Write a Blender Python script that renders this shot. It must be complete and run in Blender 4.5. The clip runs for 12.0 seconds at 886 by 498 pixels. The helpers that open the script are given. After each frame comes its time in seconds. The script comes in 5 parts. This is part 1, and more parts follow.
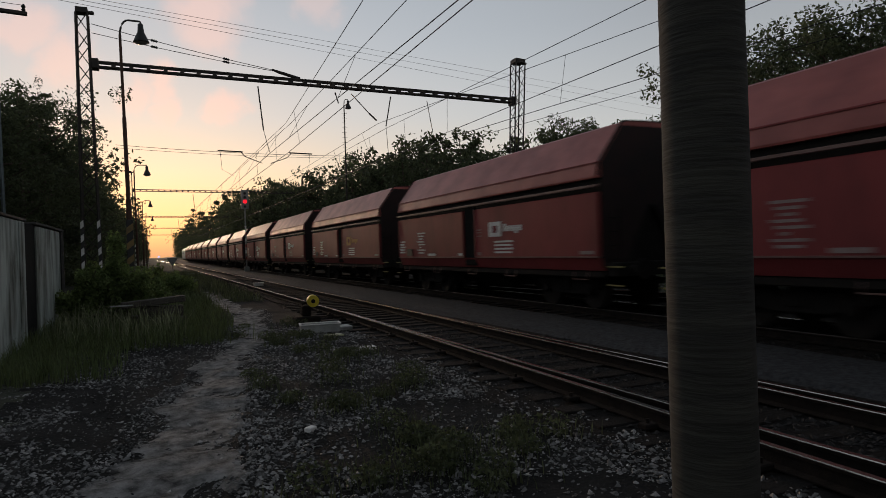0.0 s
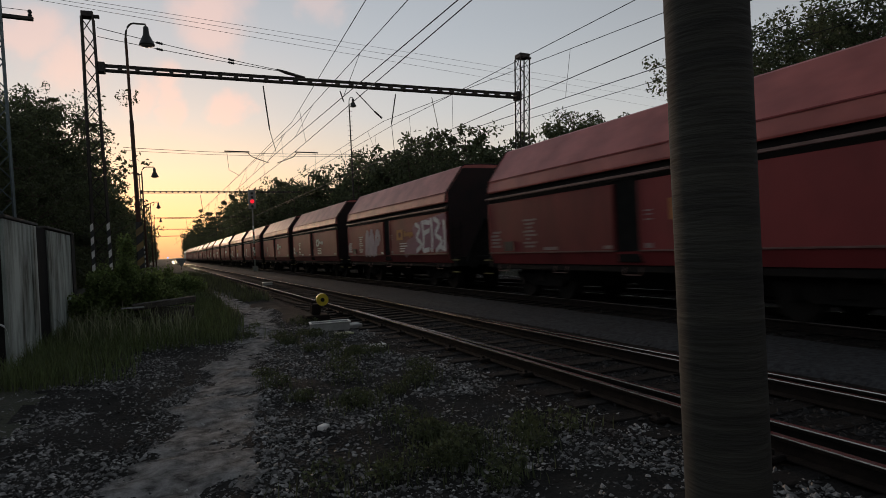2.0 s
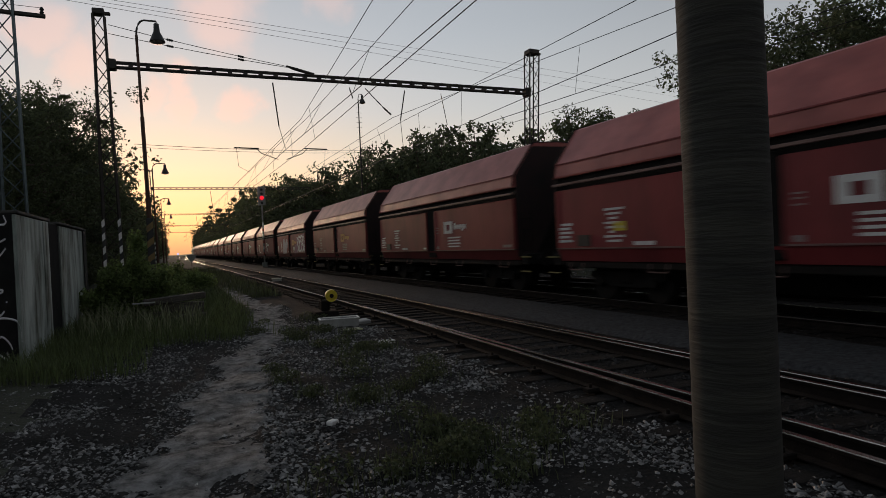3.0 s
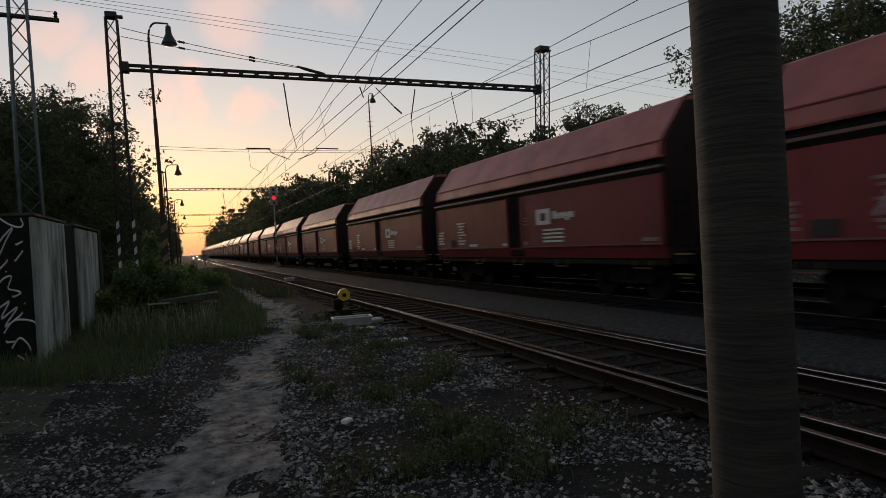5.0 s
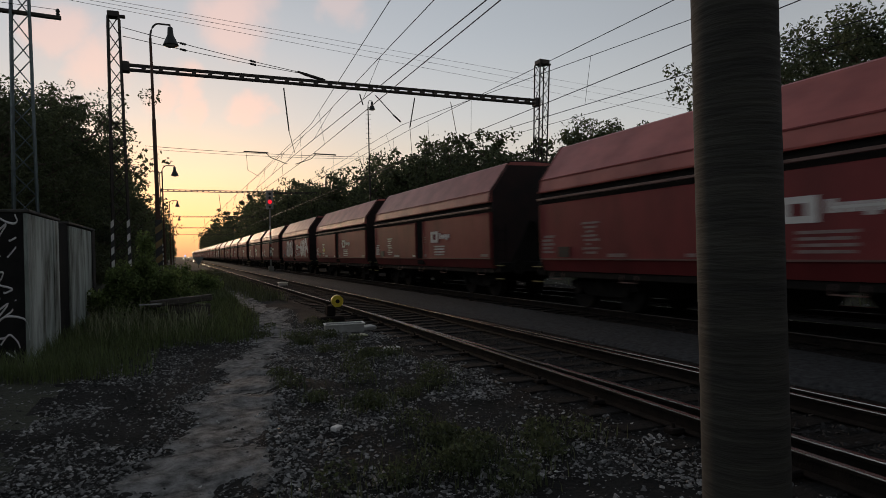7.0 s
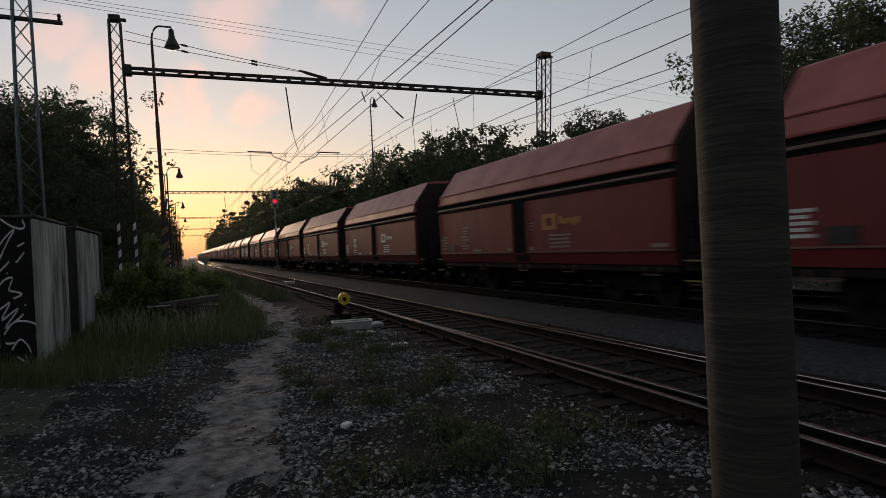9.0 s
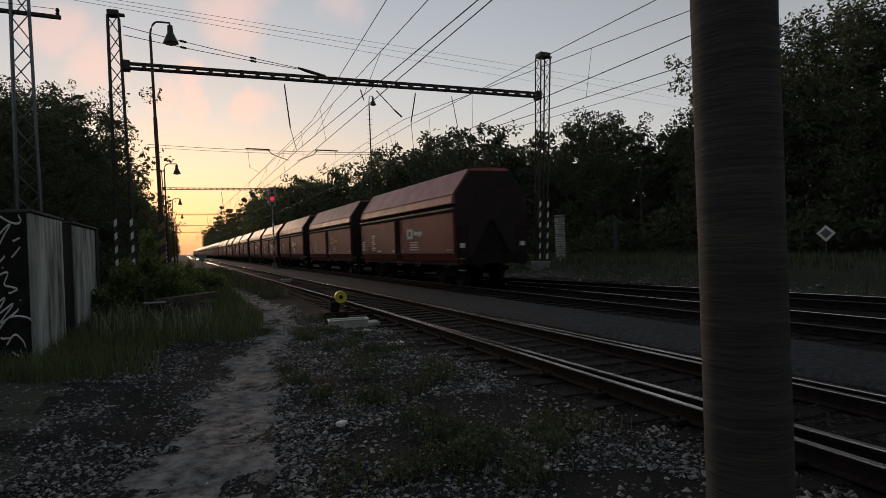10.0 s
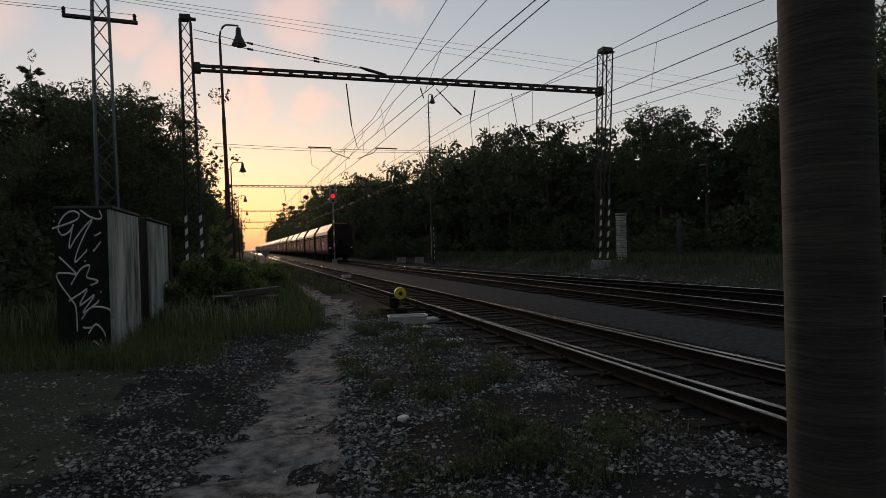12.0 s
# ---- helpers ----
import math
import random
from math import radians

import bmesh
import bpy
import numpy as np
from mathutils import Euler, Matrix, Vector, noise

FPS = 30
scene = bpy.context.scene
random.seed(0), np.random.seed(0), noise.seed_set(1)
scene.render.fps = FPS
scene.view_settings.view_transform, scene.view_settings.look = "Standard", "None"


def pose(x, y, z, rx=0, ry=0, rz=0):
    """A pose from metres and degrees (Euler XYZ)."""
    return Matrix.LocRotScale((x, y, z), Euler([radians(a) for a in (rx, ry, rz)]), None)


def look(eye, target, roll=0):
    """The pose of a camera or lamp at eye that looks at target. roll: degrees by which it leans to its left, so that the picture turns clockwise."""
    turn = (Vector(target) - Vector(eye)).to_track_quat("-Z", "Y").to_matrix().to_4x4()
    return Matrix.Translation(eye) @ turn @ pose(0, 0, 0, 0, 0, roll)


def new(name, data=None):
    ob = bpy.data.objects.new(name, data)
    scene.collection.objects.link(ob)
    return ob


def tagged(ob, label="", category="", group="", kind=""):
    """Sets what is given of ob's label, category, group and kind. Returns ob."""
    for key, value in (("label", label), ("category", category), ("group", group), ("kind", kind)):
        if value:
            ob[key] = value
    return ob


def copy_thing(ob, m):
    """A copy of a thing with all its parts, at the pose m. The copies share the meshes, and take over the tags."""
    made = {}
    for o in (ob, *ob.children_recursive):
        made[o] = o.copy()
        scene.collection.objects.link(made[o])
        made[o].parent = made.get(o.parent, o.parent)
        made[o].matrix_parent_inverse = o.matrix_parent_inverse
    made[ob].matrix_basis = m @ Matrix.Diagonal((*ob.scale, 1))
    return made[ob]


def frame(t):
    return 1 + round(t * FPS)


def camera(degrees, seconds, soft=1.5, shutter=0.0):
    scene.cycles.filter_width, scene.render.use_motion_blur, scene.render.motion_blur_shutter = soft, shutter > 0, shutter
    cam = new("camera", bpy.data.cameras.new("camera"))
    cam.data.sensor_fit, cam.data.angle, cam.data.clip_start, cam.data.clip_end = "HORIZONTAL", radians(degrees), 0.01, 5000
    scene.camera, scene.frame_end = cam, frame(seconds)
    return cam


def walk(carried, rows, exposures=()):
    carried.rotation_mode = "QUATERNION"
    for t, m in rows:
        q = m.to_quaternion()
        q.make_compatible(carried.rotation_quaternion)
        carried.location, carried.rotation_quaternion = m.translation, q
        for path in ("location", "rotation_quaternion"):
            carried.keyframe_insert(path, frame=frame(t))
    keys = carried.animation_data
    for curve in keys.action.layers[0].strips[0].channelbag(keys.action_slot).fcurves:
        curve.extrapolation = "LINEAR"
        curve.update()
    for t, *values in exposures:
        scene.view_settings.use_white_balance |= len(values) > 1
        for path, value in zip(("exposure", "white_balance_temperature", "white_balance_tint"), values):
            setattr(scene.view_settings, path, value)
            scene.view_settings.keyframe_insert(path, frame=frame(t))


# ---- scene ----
cam = camera(69.3, 12.0, soft=0.62, shutter=0.25)
# seconds, place of the eye, turn in degrees
VIEWS = [
    (0.0, 0.041, 0.030, 1.704, 89.93, 1.81, -24.23),
    (0.5, 0.028, 0.024, 1.699, 89.44, 3.08, -24.95),
    (1.0, 0.025, 0.022, 1.708, 89.20, 2.68, -23.89),
    (1.5, 0.019, 0.016, 1.715, 89.22, 2.73, -23.71),
    (2.0, 0.017, 0.007, 1.716, 89.62, 2.80, -23.58),
    (2.5, 0.013, 0.010, 1.714, 89.55, 2.93, -23.32),
    (3.0, 0.015, 0.010, 1.711, 89.36, 2.70, -22.80),
    (5.0, 0.006, 0.008, 1.713, 89.25, 3.22, -21.77),
    (5.5, 0.000, 0.005, 1.720, 89.68, 2.45, -21.89),
    (6.0, 0.000, -0.000, 1.720, 89.85, 2.33, -22.04),
    (6.5, -0.001, 0.003, 1.718, 89.95, 2.56, -21.92),
    (7.0, -0.004, 0.007, 1.716, 90.06, 1.46, -22.24),
    (9.0, -0.002, -0.001, 1.715, 89.67, 2.79, -21.73),
    (9.5, 0.002, 0.003, 1.717, 89.50, 2.45, -21.68),
    (10.0, -0.001, 0.002, 1.716, 89.59, 2.18, -21.98),
    (10.5, -0.019, 0.000, 1.714, 89.46, 2.16, -20.78),
    (11.0, -0.032, -0.002, 1.716, 89.52, 2.04, -19.26),
    (11.5, -0.046, 0.002, 1.716, 89.23, 1.70, -17.67),
    (12.0, -0.051, 0.008, 1.715, 89.55, 1.72, -16.87),
]
walk(cam, [(t, pose(*view)) for t, *view in VIEWS])

# ---- sky and light: a clear dusk, the sun just at the horizon behind the end of the line ----
SUN_AZ = radians(-1.5)          # from +Y towards +X
world = bpy.data.worlds.new("dusk_sky")
scene.world = world
world.use_nodes = True
wn, wl = world.node_tree.nodes, world.node_tree.links
wn.clear()
wout = wn.new("ShaderNodeOutputWorld")
wbg = wn.new("ShaderNodeBackground")
sky = wn.new("ShaderNodeTexSky")
sky.sky_type = "NISHITA"
sky.sun_disc = False
sky.sun_elevation = radians(2.0)
sky.sun_rotation = SUN_AZ
sky.air_density, sky.dust_density, sky.ozone_density = 1.0, 2.5, 1.2
wtc = wn.new("ShaderNodeTexCoord")
wsep = wn.new("ShaderNodeSeparateXYZ")
wl.new(wtc.outputs["Generated"], wsep.inputs[0])
# thin high cloud: pale veil, with a few pink patches
wnoise = wn.new("ShaderNodeTexNoise")
wnoise.inputs["Scale"].default_value = 9.0
wnoise.inputs["Detail"].default_value = 6
wnoise.inputs["Roughness"].default_value = 0.55
wl.new(wtc.outputs["Generated"], wnoise.inputs["Vector"])


def wmath(op, a, b):
    """One arithmetic node of the sky."""
    n = wn.new("ShaderNodeMath")
    n.operation = op
    for k, v in enumerate((a, b)):
        if isinstance(v, (int, float)):
            n.inputs[k].default_value = v
        else:
            wl.new(v, n.inputs[k])
    return n.outputs[0]


wjit = wn.new("ShaderNodeVectorMath")
wjit.operation = "MULTIPLY_ADD"
wl.new(wnoise.outputs["Color"], wjit.inputs[0])
wjit.inputs[1].default_value = (0.12, 0.12, 0.10)
wl.new(wtc.outputs["Generated"], wjit.inputs[2])
# the evening's few clouds: direction, radius in degrees, density
CLOUDS = ((-0.15, 0.945, 0.292, 3.6, 0.75), (-0.103, 0.956, 0.272, 3.4, 0.8), (0.075, 0.937, 0.342, 4.6, 0.85), (0.088, 0.946, 0.315, 3.8, 0.8),
          (-0.024, 0.973, 0.23, 2.6, 0.7), (0.018, 0.971, 0.240, 2.2, 0.85), (0.025, 0.977, 0.212, 2.3, 0.8), (0.108, 0.973, 0.206, 2.2, 0.9),
          (0.222, 0.91, 0.35, 2.6, 0.45), (-0.30, 0.90, 0.30, 4.5, 0.6), (0.02, 0.984, 0.150, 3.0, 0.35), (-0.2, 0.85, 0.48, 6.0, 0.6), (0.25, 0.80, 0.54, 6.0, 0.5))
wsum = 0.0
for cx, cy, cz, rad, dens in CLOUDS:
    wd = wn.new("ShaderNodeVectorMath")
    wd.operation = "DISTANCE"
    wl.new(wjit.outputs[0], wd.inputs[0])
    wd.inputs[1].default_value = Vector((cx, cy, cz)).normalized() + Vector((0.06, 0.06, 0.05))
    wr_ = wn.new("ShaderNodeMapRange")
    wr_.interpolation_type = "SMOOTHSTEP"
    wr_.inputs["From Min"].default_value, wr_.inputs["From Max"].default_value = radians(rad) * 0.88, radians(rad) * 0.25
    wr_.inputs["To Max"].default_value = dens * 0.75
    wl.new(wd.outputs["Value"], wr_.inputs[0])
    wsum = wmath("MAXIMUM", wr_.outputs[0], wsum)
# veil: height-graded haze of a lit, thinly clouded evening sky
wvr = wn.new("ShaderNodeValToRGB")
els = wvr.color_ramp.elements
els[0].position, els[0].color = 0.0, (0.64, 0.355, 0.20, 1)
els[1].position, els[1].color = 1.0, (0.22, 0.25, 0.30, 1)
for p, c in ((0.05, (0.76, 0.54, 0.33, 1)), (0.12, (0.70, 0.61, 0.49, 1)), (0.20, (0.555, 0.57, 0.58, 1)), (0.30, (0.46, 0.51, 0.565, 1)), (0.45, (0.365, 0.42, 0.485, 1))):
    e = els.new(p)
    e.color = c
wl.new(wsep.outputs["Z"], wvr.inputs[0])
# glow is strongest towards the sun, paler away from it
wdot = wn.new("ShaderNodeVectorMath")
wdot.operation = "DOT_PRODUCT"
wdot.inputs[1].default_value = (math.sin(SUN_AZ), math.cos(SUN_AZ), 0.02)
wl.new(wtc.outputs["Generated"], wdot.inputs[0])
wfac = wn.new("ShaderNodeMapRange")
wfac.inputs["From Min"].default_value, wfac.inputs["From Max"].default_value = 0.66, 0.985
wl.new(wdot.outputs["Value"], wfac.inputs[0])
waway = wn.new("ShaderNodeMix")
waway.data_type = "RGBA"
wside = wn.new("ShaderNodeValToRGB")
els = wside.color_ramp.elements
els[0].position, els[0].color = 0.0, (0.55, 0.53, 0.51, 1)
els[1].position, els[1].color = 1.0, (0.15, 0.17, 0.20, 1)
for p, c in ((0.12, (0.53, 0.535, 0.54, 1)), (0.20, (0.45, 0.465, 0.48, 1)), (0.32, (0.34, 0.36, 0.39, 1)), (0.50, (0.26, 0.28, 0.31, 1))):
    e = els.new(p)
    e.color = c
wl.new(wsep.outputs["Z"], wside.inputs[0])
wl.new(wside.outputs[0], waway.inputs["A"])
wl.new(wfac.outputs[0], waway.inputs["Factor"])
wl.new(wvr.outputs[0], waway.inputs["B"])
wmix = wn.new("ShaderNodeMix")
wmix.data_type = "RGBA"
wmix.inputs["B"].default_value = (0.86, 0.58, 0.52, 1)
wl.new(wsum, wmix.inputs["Factor"])
wl.new(waway.outputs["Result"], wmix.inputs["A"])
wadd = wn.new("ShaderNodeMix")
wadd.data_type = "RGBA"
wadd.blend_type = "ADD"
wadd.inputs["Factor"].default_value = 0.03
wl.new(wmix.outputs["Result"], wadd.inputs["A"])
wl.new(sky.outputs[0], wadd.inputs["B"])
# the sky opposite the sunset has already gone dark
wdark = wn.new("ShaderNodeMapRange")
wdark.inputs["From Min"].default_value, wdark.inputs["From Max"].default_value = -0.2, 0.6
wdark.inputs["To Min"].default_value, wdark.inputs["To Max"].default_value = 0.66, 1.0
wl.new(wdot.outputs["Value"], wdark.inputs[0])
wdim = wn.new("ShaderNodeMix")
wdim.data_type = "RGBA"
wdim.blend_type = "MULTIPLY"
wdim.inputs["Factor"].default_value = 1.0
wl.new(wadd.outputs["Result"], wdim.inputs["A"])
wl.new(wdark.outputs[0], wdim.inputs["B"])
wl.new(wdim.outputs["Result"], wbg.inputs["Color"])
wbg.inputs["Strength"].default_value = 1.0
wl.new(wbg.outputs[0], wout.inputs[0])

sun = new("sun", bpy.data.lights.new("sun", "SUN"))
sun.data.energy, sun.data.angle, sun.data.color = 0.8, radians(8), (1.0, 0.68, 0.45)
sun.matrix_world = look((0, 0, 50), (-50 * math.sin(SUN_AZ), -50 * math.cos(SUN_AZ), 46))
scene.view_settings.exposure = 0.0


# ---- materials ----
def material(name, color, rough=0.8, metal=0.0, second=None, scale=8.0, mixlo=0.35, mixhi=0.65, bump=0.0, bump_scale=60.0,
             vary=0.0, emit=None, strength=0.0, stretch=(1, 1, 1), rough2=None, island=False, spec=0.5, leafy=0.0):
    m = bpy.data.materials.new(name)
    m.use_nodes = True
    nt = m.node_tree
    b = nt.nodes["Principled BSDF"]
    b.inputs["Roughness"].default_value = rough
    b.inputs["Metallic"].default_value = metal
    b.inputs["Specular IOR Level"].default_value = spec
    tc = nt.nodes.new("ShaderNodeTexCoord")
    mp = nt.nodes.new("ShaderNodeMapping")
    mp.inputs["Scale"].default_value = stretch
    nt.links.new(tc.outputs["Object"], mp.inputs[0])
    col = None
    if second:
        n1 = nt.nodes.new("ShaderNodeTexNoise")
        n1.inputs["Scale"].default_value = scale
        n1.inputs["Detail"].default_value = 6
        n1.inputs["Roughness"].default_value = 0.65
        nt.links.new(mp.outputs[0], n1.inputs["Vector"])
        rp = nt.nodes.new("ShaderNodeValToRGB")
        rp.color_ramp.elements[0].position, rp.color_ramp.elements[1].position = mixlo, mixhi
        rp.color_ramp.elements[0].color, rp.color_ramp.elements[1].color = (*color, 1), (*second, 1)
        nt.links.new(n1.outputs["Fac"], rp.inputs[0])
        col = rp.outputs[0]
        if rough2 is not None:
            mr = nt.nodes.new("ShaderNodeMapRange")
            mr.inputs["To Min"].default_value, mr.inputs["To Max"].default_value = rough, rough2
            nt.links.new(n1.outputs["Fac"], mr.inputs[0])
            nt.links.new(mr.outputs[0], b.inputs["Roughness"])
    if vary:
        hs = nt.nodes.new("ShaderNodeHueSaturation")
        if col is not None:
            nt.links.new(col, hs.inputs["Color"])
        else:
            hs.inputs["Color"].default_value = (*color, 1)
        if island:
            src = nt.nodes.new("ShaderNodeNewGeometry").outputs["Random Per Island"]
        else:
            src = nt.nodes.new("ShaderNodeObjectInfo").outputs["Random"]
        mr = nt.nodes.new("ShaderNodeMapRange")
        mr.inputs["To Min"].default_value, mr.inputs["To Max"].default_value = 1 - vary, 1 + vary
        nt.links.new(src, mr.inputs[0])
        nt.links.new(mr.outputs[0], hs.inputs["Value"])
        col = hs.outputs[0]
    if col is not None:
        nt.links.new(col, b.inputs["Base Color"])
    else:
        b.inputs["Base Color"].default_value = (*color, 1)
    if bump:
        n2 = nt.nodes.new("ShaderNodeTexNoise")
        n2.inputs["Scale"].default_value = bump_scale
        n2.inputs["Detail"].default_value = 5
        nt.links.new(mp.outputs[0], n2.inputs["Vector"])
        bp = nt.nodes.new("ShaderNodeBump")
        bp.inputs["Strength"].default_value = bump
        bp.inputs["Distance"].default_value = 0.03
        nt.links.new(n2.outputs["Fac"], bp.inputs["Height"])
        nt.links.new(bp.outputs[0], b.inputs["Normal"])
    if leafy:
        tr = nt.nodes.new("ShaderNodeBsdfTranslucent")
        mx = nt.nodes.new("ShaderNodeMixShader")
        mx.inputs[0].default_value = leafy
        if col is not None:
            nt.links.new(col, tr.inputs[0])
        nt.links.new(b.outputs[0], mx.inputs[1])
        nt.links.new(tr.outputs[0], mx.inputs[2])
        nt.links.new(mx.outputs[0], nt.nodes["Material Output"].inputs[0])
    if emit:
        b.inputs["Emission Color"].default_value = (*emit, 1)
        b.inputs["Emission Strength"].default_value = strength
    return m


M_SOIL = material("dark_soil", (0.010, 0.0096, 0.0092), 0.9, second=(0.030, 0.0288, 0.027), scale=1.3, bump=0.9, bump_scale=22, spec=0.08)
M_PATH = material("trodden_sand", (0.050, 0.0485, 0.046), 0.75, second=(0.32, 0.312, 0.30), scale=5.0, mixlo=0.36, mixhi=0.64, bump=1.0, bump_scale=45, rough2=0.85, spec=0.08)
M_STONE = material("gravel_stone", (0.040, 0.0392, 0.038), 0.55, second=(0.26, 0.255, 0.247), scale=3, vary=1.0, island=True, spec=0.45)
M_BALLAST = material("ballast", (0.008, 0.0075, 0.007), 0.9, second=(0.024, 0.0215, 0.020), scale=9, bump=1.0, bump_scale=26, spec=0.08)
M_WALK = material("fine_gravel", (0.025, 0.028, 0.031), 0.9, second=(0.062, 0.068, 0.073), scale=14, bump=0.7, bump_scale=55, spec=0.1)
M_RAILHEAD = material("polished_rail", (0.70, 0.69, 0.67), 0.22, 1.0, second=(0.48, 0.45, 0.42), scale=4, stretch=(1, 0.1, 1))
M_RAIL = material("rusty_rail", (0.009, 0.0075, 0.007), 0.9, 0.0, second=(0.021, 0.016, 0.0135), scale=6, bump=0.3, spec=0.15)
M_SLEEPER = material("tarred_sleeper", (0.010, 0.009, 0.0085), 0.85, second=(0.030, 0.027, 0.025), scale=4, stretch=(1, 6, 6), bump=0.5, vary=0.3, spec=0.1)
M_RED = material("oxide_red_paint", (0.255, 0.038, 0.040), 0.5, second=(0.165, 0.027, 0.029), scale=0.9, bump=0.12, bump_scale=5, vary=0.18, rough2=0.6, stretch=(1, 1, 0.45), spec=0.35)
# mottled roof red, paler than the doors
M_ROOF = material("paler_red_roof_paint", (0.44, 0.108, 0.090), 0.40, second=(0.27, 0.060, 0.052), scale=1.5, bump=0.3, bump_scale=3.5, vary=0.15, rough2=0.55, stretch=(1, 0.6, 0.6))
# near-black running gear; the same colour holds the shade on the body
M_UNDER = material("sooty_shaded_underframe", (0.009, 0.008, 0.0075), 0.85, second=(0.018, 0.015, 0.013), scale=4, bump=0.3, spec=0.25)
# shade on the wagon ends is put into this red as near-black
M_ENDWALL = material("shade_darkened_red", (0.030, 0.013, 0.012), 0.85, second=(0.014, 0.010, 0.010), scale=1.5, bump=0.2)
# rail top without sky glint: its dark reflection is put into the colour
M_DIMHEAD = material("dim_reflection_rail_top", (0.10, 0.085, 0.075), 0.5, 0.6, second=(0.06, 0.05, 0.045), scale=4, stretch=(1, 0.1, 1))
M_PANEL = material("whitewashed_concrete", (0.075, 0.078, 0.060), 0.9, second=(0.50, 0.56, 0.52), scale=1.5, mixlo=0.36, mixhi=0.62, stretch=(1.2, 1.2, 0.32), bump=0.5)
M_LEDGE = material("worn_ledge", (0.22, 0.13, 0.115), 0.5, second=(0.12, 0.06, 0.05), scale=2)
M_WHITE = material("white_marking", (0.82, 0.81, 0.79), 0.6, second=(0.66, 0.64, 0.61), scale=6)
M_ORANGE = material("orange_marking", (0.55, 0.24, 0.06), 0.6, second=(0.42, 0.18, 0.05), scale=6)
M_OCHRE = material("faded_ochre_paint", (0.26, 0.17, 0.06), 0.7, second=(0.16, 0.11, 0.05), scale=6)
M_SPRAY = material("white_spray_paint", (0.80, 0.79, 0.80), 0.6, second=(0.62, 0.60, 0.61), scale=3)
M_SPRAYPINK = material("mauve_spray_paint", (0.30, 0.13, 0.20), 0.6, second=(0.22, 0.09, 0.14), scale=3)
M_SPRAYLILAC = material("pale_lilac_spray_paint", (0.52, 0.46, 0.52), 0.6, second=(0.36, 0.28, 0.35), scale=3)
M_YELLOW = material("yellow_paint", (0.75, 0.58, 0.04), 0.45, second=(0.6, 0.45, 0.04), scale=9)
M_STEEL = material("dark_lattice_steel", (0.035, 0.033, 0.032), 0.6, 0.5, second=(0.075, 0.06, 0.05), scale=3)
M_BLUESTEEL = material("pale_galvanised_steel", (0.16, 0.20, 0.21), 0.5, 0.6, second=(0.10, 0.12, 0.13), scale=3)
M_RUSTPOLE = material("rusty_lamp_pole", (0.11, 0.048, 0.028), 0.6, 0.3, second=(0.06, 0.035, 0.026), scale=3)
M_BLACK = material("black_paint", (0.015, 0.015, 0.016), 0.5, second=(0.03, 0.03, 0.03), scale=5)
M_WIRE = material("dark_copper_wire", (0.022, 0.022, 0.024), 0.55, 0.4)
# shade inside the hut recess and wagon door gap, put into the colour
M_VOID = material("recess_shade_black", (0.010, 0.010, 0.010), 0.95, second=(0.018, 0.017, 0.016), scale=3, spec=0.1)
M_CONC = material("weathered_concrete", (0.20, 0.20, 0.185), 0.9, second=(0.31, 0.32, 0.30), scale=2.2, stretch=(1, 1, 0.35), bump=0.4)
M_ROOFSLAB = material("sooty_concrete", (0.05, 0.048, 0.044), 0.9, second=(0.10, 0.096, 0.09), scale=3, bump=0.4, spec=0.2)
M_LIMEBRICK = material("limewashed_brick", (0.52, 0.51, 0.48), 0.9, second=(0.36, 0.35, 0.33), scale=5, vary=0.25, bump=0.4)
M_DARKWALL = material("tarred_wall", (0.014, 0.0135, 0.0135), 0.95, second=(0.026, 0.025, 0.024), scale=2, bump=0.4, spec=0.2)
M_PLANK = material("grey_old_timber", (0.055, 0.046, 0.038), 0.85, second=(0.12, 0.105, 0.09), scale=3, stretch=(1, 8, 8), bump=0.5)
M_PLASTIC = material("dirty_white_plastic", (0.42, 0.42, 0.40), 0.5, second=(0.30, 0.30, 0.28), scale=5)
M_GRASS = material("summer_grass", (0.085, 0.118, 0.040), 0.7, second=(0.125, 0.150, 0.056), scale=1.5, vary=0.5, island=True, leafy=0.35)
M_WEED = material("dim_weed_leaves", (0.064, 0.082, 0.036), 0.75, second=(0.100, 0.115, 0.052), scale=2, vary=0.5, island=True, leafy=0.3)
M_PALESTONE = material("pale_pebble", (0.30, 0.295, 0.285), 0.6, second=(0.42, 0.415, 0.40), scale=4, vary=0.4, island=True)
M_STEP = material("worn_yellow_edge", (0.36, 0.30, 0.10), 0.6, second=(0.20, 0.16, 0.06), scale=7)
M_STRAW = material("dry_seed_heads", (0.24, 0.25, 0.14), 0.8, vary=0.3, island=True)
M_LEAF = material("broadleaf_foliage", (0.078, 0.098, 0.046), 0.65, second=(0.105, 0.120, 0.058), scale=0.5, vary=0.4, island=True, leafy=0.45)
M_NEEDLE = material("pine_foliage", (0.058, 0.076, 0.042), 0.65, second=(0.075, 0.094, 0.048), scale=0.5, vary=0.35, island=True, leafy=0.35)
M_BARK = material("bark", (0.075, 0.058, 0.045), 0.9, second=(0.14, 0.10, 0.075), scale=4, stretch=(3, 3, 0.6), bump=0.8, bump_scale=14)
M_LAMPGLASS = material("milky_lamp_glass", (0.25, 0.25, 0.24), 0.3)
M_LENS = material("lit_red_lens", (0.5, 0.01, 0.01), 0.3, emit=(1.0, 0.012, 0.03), strength=1.1)
M_BLUELENS = material("lit_blue_lens", (0.05, 0.1, 0.5), 0.3, emit=(0.12, 0.35, 1.0), strength=2.5)
M_TIN = material("dented_tin", (0.35, 0.35, 0.34), 0.45, 0.7)


